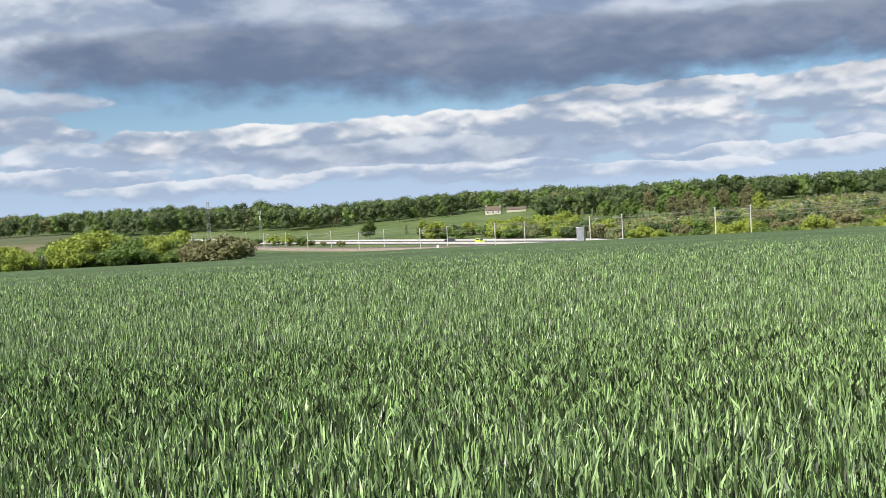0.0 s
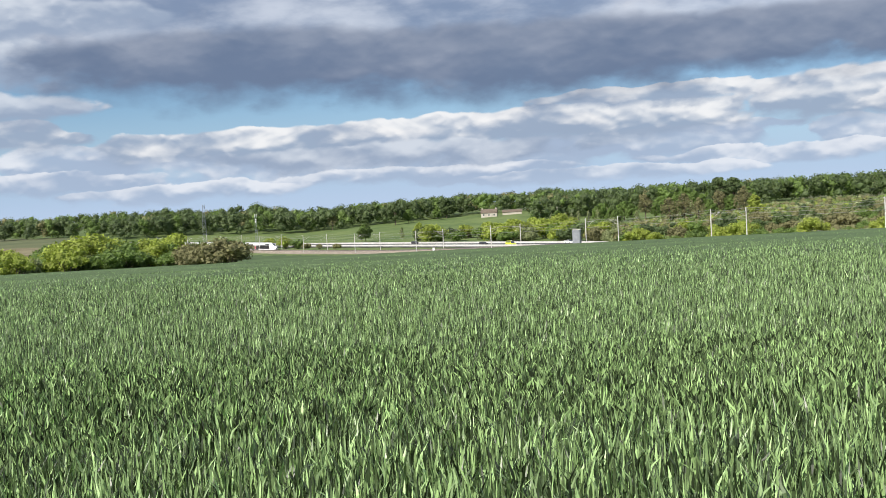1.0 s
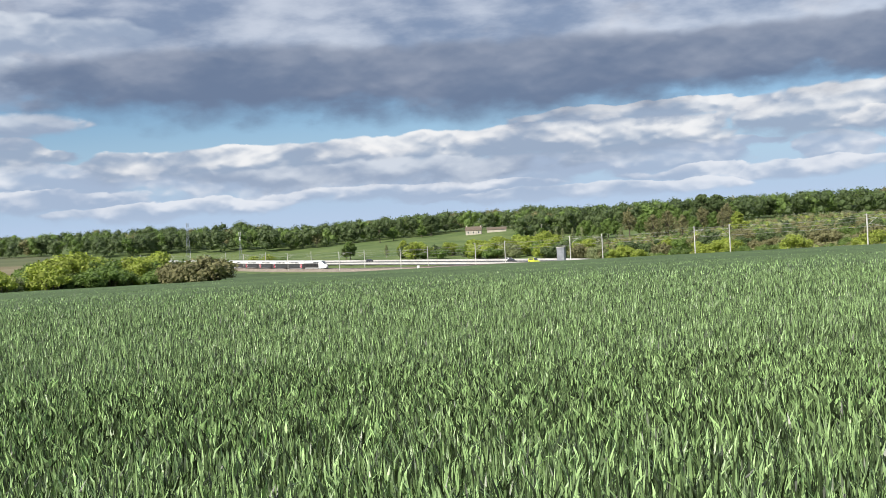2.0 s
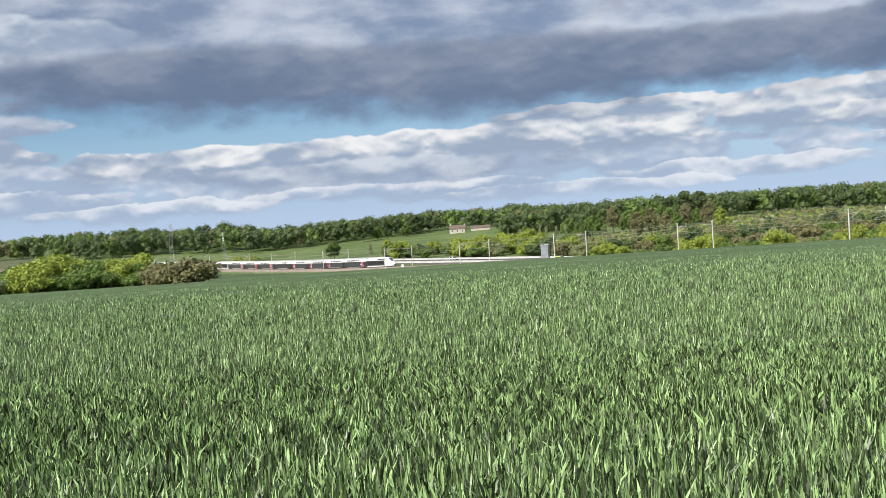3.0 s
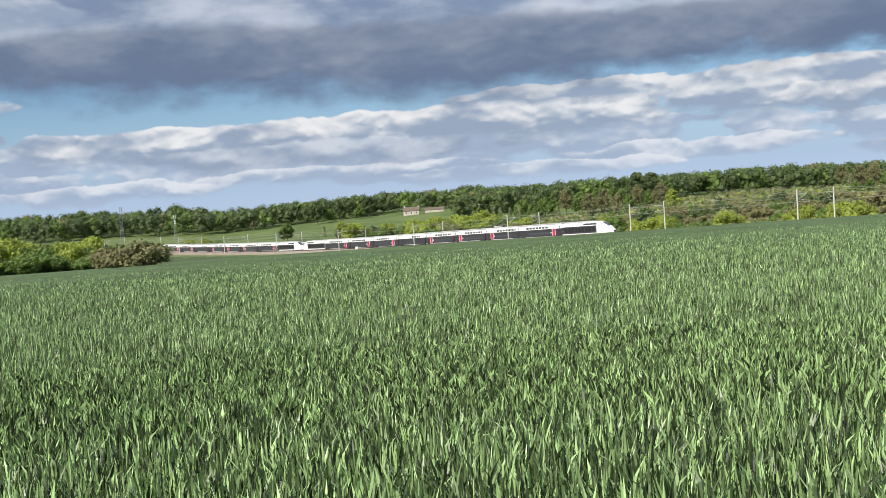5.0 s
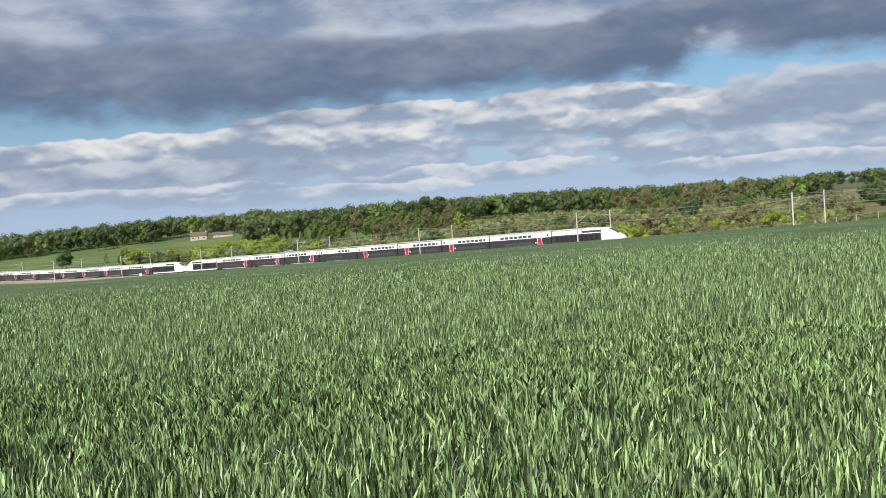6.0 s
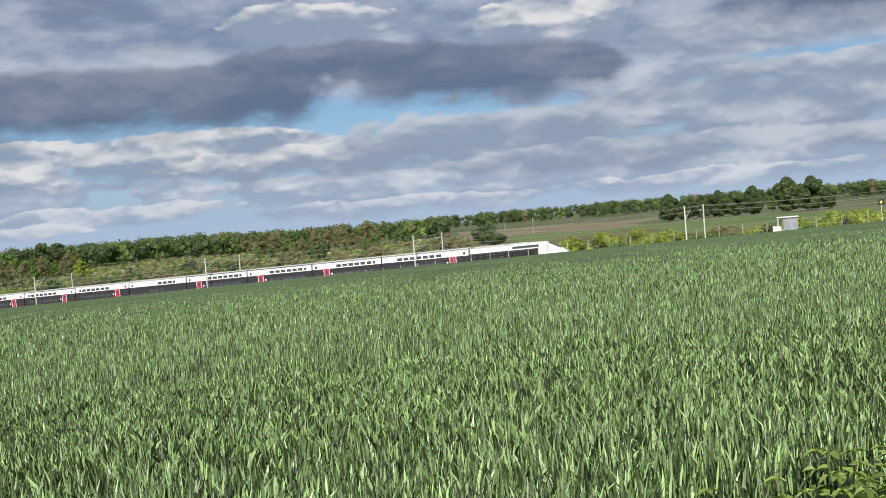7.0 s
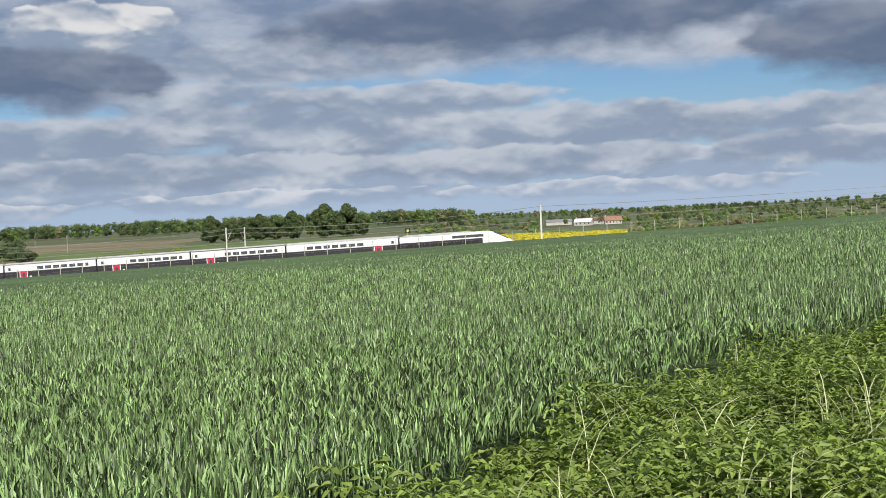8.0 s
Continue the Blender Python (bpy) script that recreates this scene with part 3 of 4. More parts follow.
def bogie(parent, y):
    bm = bmesh.new()
    box(bm, -1.15, y - 1.9, 0.42, -0.95, y + 1.9, 0.78, 0.04)
    box(bm, 0.95, y - 1.9, 0.42, 1.15, y + 1.9, 0.78, 0.04)
    box(bm, -1.0, y - 0.35, 0.45, 1.0, y + 0.35, 0.75, 0.04)
    b = part("bogie", bm, M_STEEL, parent, "dark steel bogie frame")
    for dy in (-1.5, 1.5):
        bm = bmesh.new()
        rod(bm, (-0.80, y + dy, 0.46), (-0.66, y + dy, 0.46), 0.46, sides=20)
        rod(bm, (0.66, y + dy, 0.46), (0.80, y + dy, 0.46), 0.46, sides=20)
        rod(bm, (-0.7, y + dy, 0.46), (0.7, y + dy, 0.46), 0.09, sides=8)
        part("wheelset", bm, M_STEEL, b)


def trailer(length, end_car=False, bar=False):
    """A double-deck coach: dark lower deck band, white upper deck, grey roof, one red door a side near its tail."""
    L = length / 2 - 0.18
    root = new("train_coach")
    part("lower_body", loft([section(y, WIDE, 0.42, 2.62, 0) for y in (-L, L)]), M_DARK, root, "anthracite lower deck side")
    ys = (-L, -L + 0.15, L - 0.15, L)
    part("upper_body", loft([section(y, WIDE - (0.05 if abs(y) == L else 0), 2.62, 3.86, 0, 0.07) for y in ys]), M_WHITE, root, "white upper deck side")
    part("roof", loft([section(y, WIDE * 0.93 - (0.05 if abs(y) == L else 0), 3.86, 4.30, 0.40) for y in ys]), M_ROOF, root, "light grey curved roof")
    part("skirt", loft([section(y, WIDE - 0.03, 0.26, 0.42, 0) for y in (-L + 3.4, L - 3.4)]), M_ROOF, root)
    part("gangway", boxed(-1.2, L, 0.7, 1.2, L + 0.30, 3.9), M_BLACK, root, "black rubber gangway bellows")
    for side in (-1, 1):
        x = side * WIDE
        first_y = -L + (6.6 if not bar else 9.5)
        count = 7 if not bar else 4
        for k in range(count):
            y = first_y + k * 1.62
            if y > L - 1.2:
                break
            short = k == count - 1 and not end_car
            w = boxed(min(x - side * 0.14, x + side * 0.006), y, 2.82, max(x - side * 0.14, x + side * 0.006), y + (0.62 if short else 1.22), 3.42, bevel=0.02)
            part("upper_window", w, M_GLASS, root, "dark tinted window")
        part("upper_window", boxed(min(x - side * 0.14, x + side * 0.006), -L + 0.75, 2.85, max(x - side * 0.14, x + side * 0.006), -L + 1.25, 3.40, bevel=0.02), M_GLASS, root)
        for k in range(6 if not bar else 3):
            y = -L + 6.4 + k * 1.75
            if y > L - 2:
                break
            part("lower_window", boxed(min(x - side * 0.08, x + side * 0.004), y, 1.12, max(x - side * 0.08, x + side * 0.004), y + 1.25, 1.72, bevel=0.002), M_GLASS, root)
        if bar:
            continue
        door = part("door", boxed(min(x - side * 0.06, x + side * 0.02), -L + 3.15, 0.55, max(x - side * 0.06, x + side * 0.02), -L + 4.45, 2.56, bevel=0.01), M_RED, root, "crimson red sliding door")
        part("door_window", boxed(min(x, x + side * 0.026), -L + 3.55, 1.45, max(x, x + side * 0.026), -L + 4.05, 2.2), M_GLASS, door)
        for y in (-L + 2.98, -L + 4.47):
            part("door_frame", boxed(min(x - side * 0.05, x + side * 0.014), y, 0.55, max(x - side * 0.05, x + side * 0.014), y + 0.15, 2.56), M_WHITE, root, "white door edge stripe")
        part("emblem", rodded((x - side * 0.01, -L + 5.2, 1.45), (x + side * 0.01, -L + 5.2, 1.45), 0.24, sides=14), M_WHITE, root, "white round marking")
    bogie(root, L + 0.18)
    if end_car or bar:
        bogie(root, -L - 0.18)
    return tagged(root, "white and anthracite double-deck high-speed coach with red door", "train coach", "train coaches")


POWER = 22.15


def power_car():
    """A streamlined power car, nose towards +y."""
    root = new("train_power_car")
    back, n0 = -POWER / 2 + 0.15, POWER / 2 - 6.4
    tip = POWER / 2

    def nose_ring(t, z_cut=None, low=0.28):
        """t from 0 at the start of the nose to 1 at the tip."""
        y = n0 + (tip - n0) * t
        w = WIDE * (1 - 0.55 * t ** 2.6)
        top = 4.06 - 0.30 * t ** 1.0 - 2.25 * max(0.0, t - 0.22) ** 1.25 / (0.78 ** 1.25)
        lo = low + 0.25 * t ** 3
        crown = min(0.55, (top - lo) * 0.6)
        return section(y, w, lo, top, crown, 0.06 + 0.10 * t)

    body = [section(y, WIDE, 0.42, 3.95 + (0.11 if y > n0 - 6 else 0), 0.42, 0.06) for y in (back, back + 0.1, -4.0, n0 - 6.0, n0 - 5.6, n0)]
    part("body", loft(body), M_WHITE, root, "white power car body")
    part("nose", loft([nose_ring(t) for t in np.linspace(0, 1, 15)], True), M_WHITE, root, "white streamlined nose", smooth=True)
    # windscreen lies on the slope of the nose
    bm = bmesh.new()
    rows = []
    for t in np.linspace(0.34, 0.74, 7):
        ring = nose_ring(t)
        n = len(ring)
        mids = ring[3:n - 3]
        rows.append([bm.verts.new((p[0] * 0.9, p[1] + 0.02, p[2] + 0.035)) for p in mids[1:-1]])
    for a, b in zip(rows, rows[1:]):
        for i in range(len(a) - 1):
            bm.faces.new((a[i], b[i], b[i + 1], a[i + 1]))
    bmesh.ops.recalc_face_normals(bm, faces=bm.faces)
    r = bmesh.ops.extrude_face_region(bm, geom=list(bm.faces))
    bmesh.ops.translate(bm, verts=[e for e in r["geom"] if isinstance(e, bmesh.types.BMVert)], vec=(0, 0, -0.05))
    part("windscreen", bm, M_GLASS, root, "dark raked windscreen")
    part("coupler_cover", loft([section(tip - 0.25 + 0.3 * t, 0.55 * (1 - 0.4 * t), 0.62, 1.30 - 0.2 * t, 0.15) for t in (0, 0.5, 1)]), M_DARK, root)
    for side in (-1, 1):
        x = side * WIDE

        def slab(y0, y1, z0, z1, out, mat, name, label="", inset=0.05):
            return part(name, boxed(min(x - side * inset, x + side * out), y0, z0, max(x - side * inset, x + side * out), y1, z1), mat, root, label)

        slab(back + 0.02, n0 + 0.1, 0.66, 2.78, 0.012, M_DARK, "side_band", "anthracite band with louvres")
        for k in range(9):
            y = back + 1.2 + k * 1.55
            slab(y, y + 1.3, 1.1, 2.45, 0.024, M_BLACK, "louvre")
        part("roof_band", boxed(min(x * 0.955, x * 0.985), n0 - 5.6, 3.02, max(x * 0.955, x * 0.985), n0 + 0.3, 3.52, bevel=0.01), M_GLASS, root, "black upper louvre strip")
        ring = nose_ring(0.50)
        part("headlamp", boxed(min(ring[2][0] * 0.93, ring[2][0] * 1.05) if side < 0 else ring[-3][0] * 0.93, ring[0][1] - 0.35, 2.05, ring[2][0] * 0.93 if side < 0 else ring[-3][0] * 1.05, ring[0][1] + 0.25, 2.30, bevel=0.05), M_LAMP, root, "dark headlamp lens")
        slab(back + 0.5, n0, 0.28, 0.46, -0.01, M_WHITE, "skirt")
    part("roof_cowl", loft([section(y, 1.05 * k, 3.88, 4.22 * k2, 0.12) for y, k, k2 in ((back + 0.6, 0.95, 0.985), (back + 1.2, 1.0, 1.0), (1.6, 1.0, 1.0), (2.6, 0.95, 0.98))]), M_ROOF, root, "grey roof equipment cowl")
    bm = bmesh.new()
    for dx in (-0.5, 0.5):
        rod(bm, (dx, -3.6, 4.28), (dx * 0.9, -2.3, 4.42), 0.035)
        rod(bm, (dx * 0.9, -2.3, 4.42), (dx, -3.4, 4.55), 0.03)
    rod(bm, (-0.8, -3.4, 4.58), (0.8, -3.4, 4.58), 0.04)
    part("pantograph", bm, M_STEEL, root, "folded pantograph")
    part("gangway", boxed(-1.2, -POWER / 2 - 0.15, 0.7, 1.2, back + 0.05, 3.8), M_BLACK, root)
    bogie(root, -7.0)
    bogie(root, 7.0 - 2.2)
    return tagged(root, "white streamlined high-speed power car with a dark side band", "power car", "train power cars")


def car_at(s, flip=False):
    """A car's pose with its middle at s along the near track."""
    x, y, h = on_line(s)
    z = float(rail_z(s))
    climb = math.degrees(math.atan(float(rail_z(s + 5) - rail_z(s - 5)) / 10))
    m = pose(x, y, z, 0, 0, -math.degrees(h)) @ pose(0, 0, 0, climb)
    return m @ pose(0, 0, 0, 0, 0, 180) if flip else m


SPEED, PASS = 80.1, 6.5  # metres a second, and when the nose is at s = 0
CARS = []


def build_train():
    proto_p, proto_e, proto_t, proto_b = power_car(), trailer(21.84, True), trailer(18.7), trailer(18.7, bar=True)
    used = set()

    def take(proto):
        if proto.name in used:
            return copy_thing(proto, Matrix())
        used.add(proto.name)
        return proto

    for unit in (0, 1):
        s = -200.4 * unit
        plan = [(proto_p, POWER, False), (proto_e, 21.84, True)] + [(proto_b if k == 3 else proto_t, 18.7, False) for k in range(6)] + [(proto_e, 21.84, False), (proto_p, POWER, True)]
        for i, (proto, length, flip) in enumerate(plan):
            if i in (6, 7, 8):  # the rear half of a set is turned about
                flip = True
            CARS.append((take(proto), s - length / 2, flip))
            s -= length


build_train()


# ---------------------------------------------------------------- the motorway beyond the line
def build_road():
    s0, s1 = -900, 420
    ribbon("road", s0, s1, 8, [(-24.0, -0.5), (-24.3, 0.0), (-45.7, 0.0), (-46.0, -0.5)], M_ASPH, road_z, "grey asphalt motorway beyond the railway", "road")
    for d in (-26.0, -44.0, -33.6, -36.4):
        ribbon("road_line", s0, s1, 8, [(d, 0.006), (d - 0.15, 0.006)], M_PAINT, road_z, "white edge line painted on the road", "road marking")
    for d in (-24.6, -45.3):
        ribbon("concrete_barrier", s0, s1, 8, [(d + 0.32, 0.0), (d + 0.12, 0.35), (d + 0.10, 0.75), (d - 0.10, 0.75), (d - 0.12, 0.35), (d - 0.32, 0.0)], M_CONC, road_z, "pale concrete crash barrier along the motorway", "barrier")


build_road()


def on_road(s, d):
    x, y, h = on_line(s, d)
    return pose(x, y, float(road_z(s)), 0, 0, -math.degrees(h))


def vehicle(name, paint, label, length=4.6, van=False):
    root = new(name)
    L, w = length / 2, 0.88
    roof = 2.0 if van else 1.48
    prof = [(-L, 0.35), (-L, 0.95), (-L + 0.15, roof * 0.68), (-L + 0.5, roof), (L - 2.0, roof), (L - 1.15, 0.98), (L - 0.15, 0.82), (L, 0.45), (L, 0.35)]
    part("body", loft([[(x, y, z if z < 1 else z) for y, z in prof] for x in (-w, -w + 0.08, w - 0.08, w)]), paint, root)
    for side in (-1, 1):
        x = side * w
        part("side_window", boxed(min(x, x + side * 0.012), -L + 0.6, roof * 0.66, max(x, x + side * 0.012), L - 1.95, roof * 0.92), M_GLASS, root)
        for y in (-L + 0.85, L - 0.85):
            wheel = part("wheel", rodded((x - side * 0.2, y, 0.32), (x + side * 0.02, y, 0.32), 0.32, sides=16), M_BLACK, root)
            part("rim", rodded((x + side * 0.02, y, 0.32), (x + side * 0.03, y, 0.32), 0.19, sides=10), M_STEEL, wheel)
    bm = bmesh.new()
    f = [bm.verts.new(p) for p in ((-w + 0.1, L - 1.93, roof - 0.03), (w - 0.1, L - 1.93, roof - 0.03), (w - 0.1, L - 1.17, 1.02), (-w + 0.1, L - 1.17, 1.02))]
    q = [bm.verts.new((v.co.x, v.co.y + 0.02, v.co.z + 0.03)) for v in f]
    bm.faces.new(q)
    for i in range(4):
        bm.faces.new((f[i], f[(i + 1) % 4], q[(i + 1) % 4], q[i]))
    part("windscreen", bm, M_GLASS, root)
    if van:
        part("light_bar", boxed(-0.5, 0.0, roof, 0.5, 0.25, roof + 0.16, bevel=0.03), M_WHITE, root, "roof light bar")
    return tagged(root, label, "van" if van else "car")


VEHICLES = [
    (vehicle("patrol_van", M_YELLOW, "fluorescent yellow van with a roof light driving on the motorway", 5.4, True), -288.0, 27.0, -29.0),
    (vehicle("dark_car", M_DARK, "dark saloon car driving on the motorway", 4.5), -318.0, 33.0, -31.0),
    (vehicle("white_car", M_WHITE, "white car driving away on the motorway", 4.5), -205.0, -31.0, -40.0),
    (vehicle("dark_car", M_DARK, "dark car driving away on the motorway", 4.5), -330.0, -31.0, -40.0),
]


# ---------------------------------------------------------------- trees and bushes
ICO = bmesh.new()
bmesh.ops.create_icosphere(ICO, subdivisions=1, radius=1.0)
ICO_V = np.array([v.co[:] for v in ICO.verts])
ICO_F = np.array([[v.index for v in f.verts] for f in ICO.faces])
ICO.free()


def leaf_cloud(g, centres, radii, per, size, squash=0.85, core=0.64):
    """Three-cornered leaf sprays lying over the shells of many small lobes, each round a dense uneven heart of foliage."""
    vs, cores = [], []
    for c, r in zip(centres, radii):
        n = max(6, int(per * r * r))
        d = g.normal(0, 1, (n, 3))
        d /= np.linalg.norm(d, axis=1)[:, None]
        p = c + d * (r * g.uniform(0.66, 1.06, n))[:, None] * [1, 1, squash]
        face = d + g.normal(0, 0.62, (n, 3))
        u = np.cross(face, g.normal(0, 1, (n, 3)))
        u /= np.linalg.norm(u, axis=1)[:, None]
        w = np.cross(face, u)
        w /= np.linalg.norm(w, axis=1)[:, None]
        k = (size * g.uniform(0.5, 1.3, n))[:, None]
        vs.append(np.stack([p - u * k * 0.5 - w * k * 0.25, p + u * k * 0.5 - w * k * 0.25, p + w * k * 0.6], 1))
        if core:
            cores.append(c + ICO_V * (r * core * g.uniform(0.8, 1.15, (len(ICO_V), 1))) * [1, 1, squash])
    v = np.concatenate(vs).reshape(-1, 3)
    f = np.arange(len(v)).reshape(-1, 3)
    if core:
        hearts = np.arange(len(cores))[:, None, None] * len(ICO_V) + ICO_F[None] + len(v)
        v, f = np.concatenate([v, np.concatenate(cores)]), np.concatenate([f, hearts.reshape(-1, 3)])
    return v, f


def build_tree(seed, height, spread, mat, label, size=0.72, per=58, bare=0.0, bark=None, lobes=26, low=0.28, name="tree"):
    """A tapered trunk with limbs that carry lobes of leaf clumps."""
    g = np.random.default_rng(seed)
    root = new(name)
    bm = bmesh.new()
    rod(bm, (0, 0, -0.6), (0, 0, height * 0.45), height * 0.022, height * 0.014, 8)
    rod(bm, (0, 0, height * 0.45), (g.normal(0, 0.3), g.normal(0, 0.3), height * 0.88), height * 0.014, height * 0.004, 6)
    centres, radii = [], []
    for k in range(lobes):
        t = low + (1 - low) * (k + 0.5) / lobes
        a = k * 2.4 + g.normal(0, 0.4)
        prof = math.sin(math.pi * min(1, max(0, (t - low) / (1 - low) * 0.80 + 0.20))) ** 0.7
        rr = spread * prof * g.uniform(0.35, 0.95)
        c = np.array([math.cos(a) * rr, math.sin(a) * rr, height * (t * 0.93)])
        centres.append(c)
        radii.append(spread * g.uniform(0.24, 0.42) * (0.65 + 0.35 * prof))
        z0 = height * max(0.15, t * 0.62)
        rod(bm, (0, 0, z0), tuple(c * [0.85, 0.85, 1]), height * 0.007, height * 0.002, 4)
    if bare:
        for k in range(int(60 * bare)):
            c = centres[k % lobes]
            o = c + g.normal(0, 1, 3) * spread * 0.30 + [0, 0, spread * 0.2]
            rod(bm, tuple(c * [0.7, 0.7, 0.95]), tuple(o), height * 0.003, height * 0.001, 3)
    part("trunk", bm, bark or M_BARK, root)
    v, f = leaf_cloud(g, centres, radii, per * (1 - 0.5 * bare), size, core=0 if bare > 0.5 else 0.64)
    v[:, 2] = np.maximum(v[:, 2], 0.05)
    crown = raw_mesh("crown", v, f, [mat])
    crown.parent = root
    return tagged(root, label, "tree")


def build_bush(seed, height, spread, mat, label, size=0.34, per=105, lobes=16):
    g = np.random.default_rng(seed)
    root = new("bush")
    bm = bmesh.new()
    centres, radii = [], []
    for k in range(lobes):
        a, rr = g.uniform(0, 6.3), spread * math.sqrt(g.uniform(0, 1)) * 0.75
        zz = height * g.uniform(0.22, 0.80) * (1 - 0.35 * (rr / spread) ** 2)
        c = np.array([math.cos(a) * rr, math.sin(a) * rr, zz])
        centres.append(c)
        radii.append(min(spread, height) * g.uniform(0.26, 0.44))
        rod(bm, (c[0] * 0.3, c[1] * 0.3, -0.4), tuple(c), 0.05, 0.02, 4)
    part("wood", bm, M_BARK, root)
    v, f = leaf_cloud(g, centres, radii, per, size)
    v[:, 2] = np.maximum(v[:, 2], 0.05)
    crown = raw_mesh("foliage", v, f, [mat])
    crown.parent = root
    return tagged(root, label, "bush")


class Planter:
    """Keeps a few grown prototypes and sets copies of them about."""

    def __init__(self, protos):
        self.protos, self.used = protos, set()

    def put(self, i, x, y, scale=1.0, turn=0.0, wide=1.0, sink=0.0):
        ob = self.protos[i]
        m = pose(x, y, zg(x, y) - sink, 0, 0, turn) @ Matrix.Diagonal((scale * wide, scale * wide, scale, 1))
        if i in self.used:
            return copy_thing(ob, m)
        self.used.add(i)
        ob.matrix_basis = m
        return ob


TREES = Planter([
    build_tree(1, 17, 6.2, M_LEAF[0], "broad spreading tree in fresh green spring leaf"),
    build_tree(2, 19, 6.0, M_LEAF[2], "tall oak with a deep green rounded crown"),
    build_tree(3, 16, 4.4, M_LEAF[3], "half-bare tree in brown bud among scrub", bare=0.9),
    build_tree(4, 18, 3.2, M_LEAF[4], "slender pale poplar coming into leaf", bark=M_BIRCH, bare=0.4, low=0.15),
    build_tree(5, 11, 4.0, M_LEAF[1], "young tree with yellow-green spring leaves", low=0.2),
    build_tree(6, 15, 5.0, M_LEAF[0], "leafy green tree at the wood's edge"),
    build_tree(7, 18, 7.5, M_LEAF[2], "dark dense crowned tree in a grove", size=0.85, per=70, lobes=34, low=0.12),
])
BUSHES = Planter([
    build_bush(21, 4.6, 3.4, M_LEAF[1], "leafy bush in bright yellow-green spring growth"),
    build_bush(22, 4.2, 3.0, M_LEAF[0], "rounded bush in fresh green leaf"),
    build_bush(23, 3.8, 3.0, M_LEAF[3], "brownish bush with mostly bare twigs"),
    build_bush(24, 3.2, 2.4, M_LEAF[2], "low dense bush with dark green leaves"),
    build_bush(25, 4.4, 3.2, M_LEAF[4], "pale grey-green willow bush beside others"),
])


def plant():
    g = np.random.default_rng(99)

    def clear(az, r, want=-53.0):
        """Keeps growth off the railway and the motorway: the place at r along az, or farther out."""
        x, y = polar(az, r)
        while want < float(line_coords(x, y)[1]) < 16:
            r += 2.0
            x, y = polar(az, r)
        return x, y

    def scatter(planter, kinds, n, az0, az1, r0, r1, lo, hi, wide=(0.9, 1.2)):
        for k in range(n):
            az = az0 + (az1 - az0) * (k + g.uniform(0.05, 0.95)) / n
            x, y = clear(az, g.uniform(r0, r1))
            planter.put(int(g.choice(kinds)), x, y, g.uniform(lo, hi), g.uniform(0, 360), g.uniform(*wide))

    # hedge of bushes at the far corner of the wheat
    scatter(BUSHES, [0, 0, 1, 1, 4], 30, -27, -11.6, 172, 182, 0.70, 1.05)
    scatter(BUSHES, [0, 1, 0], 16, -20, -11.6, 182, 192, 1.0, 1.5)
    scatter(BUSHES, [2, 2], 5, -13.2, -11.0, 168, 176, 0.9, 1.3)
    BUSHES.put(1, *polar(-10.9, 182), 1.2, 40)
    # shrubs between railway and motorway
    for az, r, i, k in ((-10.6, 620, 0, 1.6), (-9.6, 640, 1, 1.6), (-8.8, 640, 0, 1.8), (-8.0, 640, 0, 2.0), (-7.4, 630, 1, 2.1), (-6.9, 600, 2, 1.2), (-5.3, 560, 2, 1.1), (-6.2, 570, 2, 1.0)):
        BUSHES.put(i, *clear(az, r - 60, -17.5), k * 0.75, az * 77)
    # lone trees in the meadow
    for az, r, i, k in ((-4.0, 640, 5, 0.62), (-3.8, 645, 0, 0.66), (-1.0, 620, 4, 0.9), (-1.9, 640, 3, 0.45), (-2.2, 870, 1, 1.02), (-1.5, 880, 0, 1.0), (0.0, 880, 0, 0.95), (0.5, 900, 1, 0.9), (-5.5, 900, 2, 0.9), (-5.0, 900, 5, 1.0)):
        TREES.put(i, *clear(az, r), k, az * 50)
    # thick scrub and trees behind the line, from the house round to the wood
    scatter(BUSHES, [1, 0, 3, 1], 18, -1.5, 6.5, 560, 600, 1.3, 2.1)
    scatter(BUSHES, [0, 1, 0, 4], 16, 2.5, 9.0, 500, 560, 1.5, 2.3)
    scatter(BUSHES, [0, 1, 2, 3, 4], 30, 6.0, 24.0, 400, 470, 1.1, 1.9)
    scatter(BUSHES, [0, 0, 2, 1], 26, 9.0, 33.0, 340, 380, 0.8, 1.35)
    scatter(BUSHES, [2, 2, 4, 3], 30, 14.0, 38.0, 390, 520, 1.2, 2.2)
    for az, r in ((22.6, 325), (24.5, 318), (25.3, 322), (18.9, 340), (15.9, 345)):
        BUSHES.put(0, *clear(az, r), 1.45, az * 31)
    scatter(TREES, [3, 3, 5, 3], 9, 5.8, 9.2, 600, 660, 0.95, 1.15)
    scatter(TREES, [5, 2, 2, 3, 0], 22, 8.0, 16.5, 560, 640, 0.85, 1.1)
    scatter(TREES, [1, 5, 0], 12, 11.5, 16.0, 640, 700, 1.0, 1.2)
    TREES.put(4, *polar(16.3, 560), 1.15, 20)
    scatter(TREES, [2, 2, 5, 3], 24, 24.5, 33.5, 560, 680, 0.85, 1.12)
    scatter(TREES, [2, 3, 5], 14, 25.0, 32.0, 520, 560, 0.75, 0.95)
    # scrub along the far side of the line to the right
    scatter(BUSHES, [0, 1, 2], 30, 35.0, 50.0, 262, 330, 1.0, 1.5)
    scatter(BUSHES, [0, 1, 0, 3], 26, 50.5, 61.0, 240, 290, 1.0, 1.4)
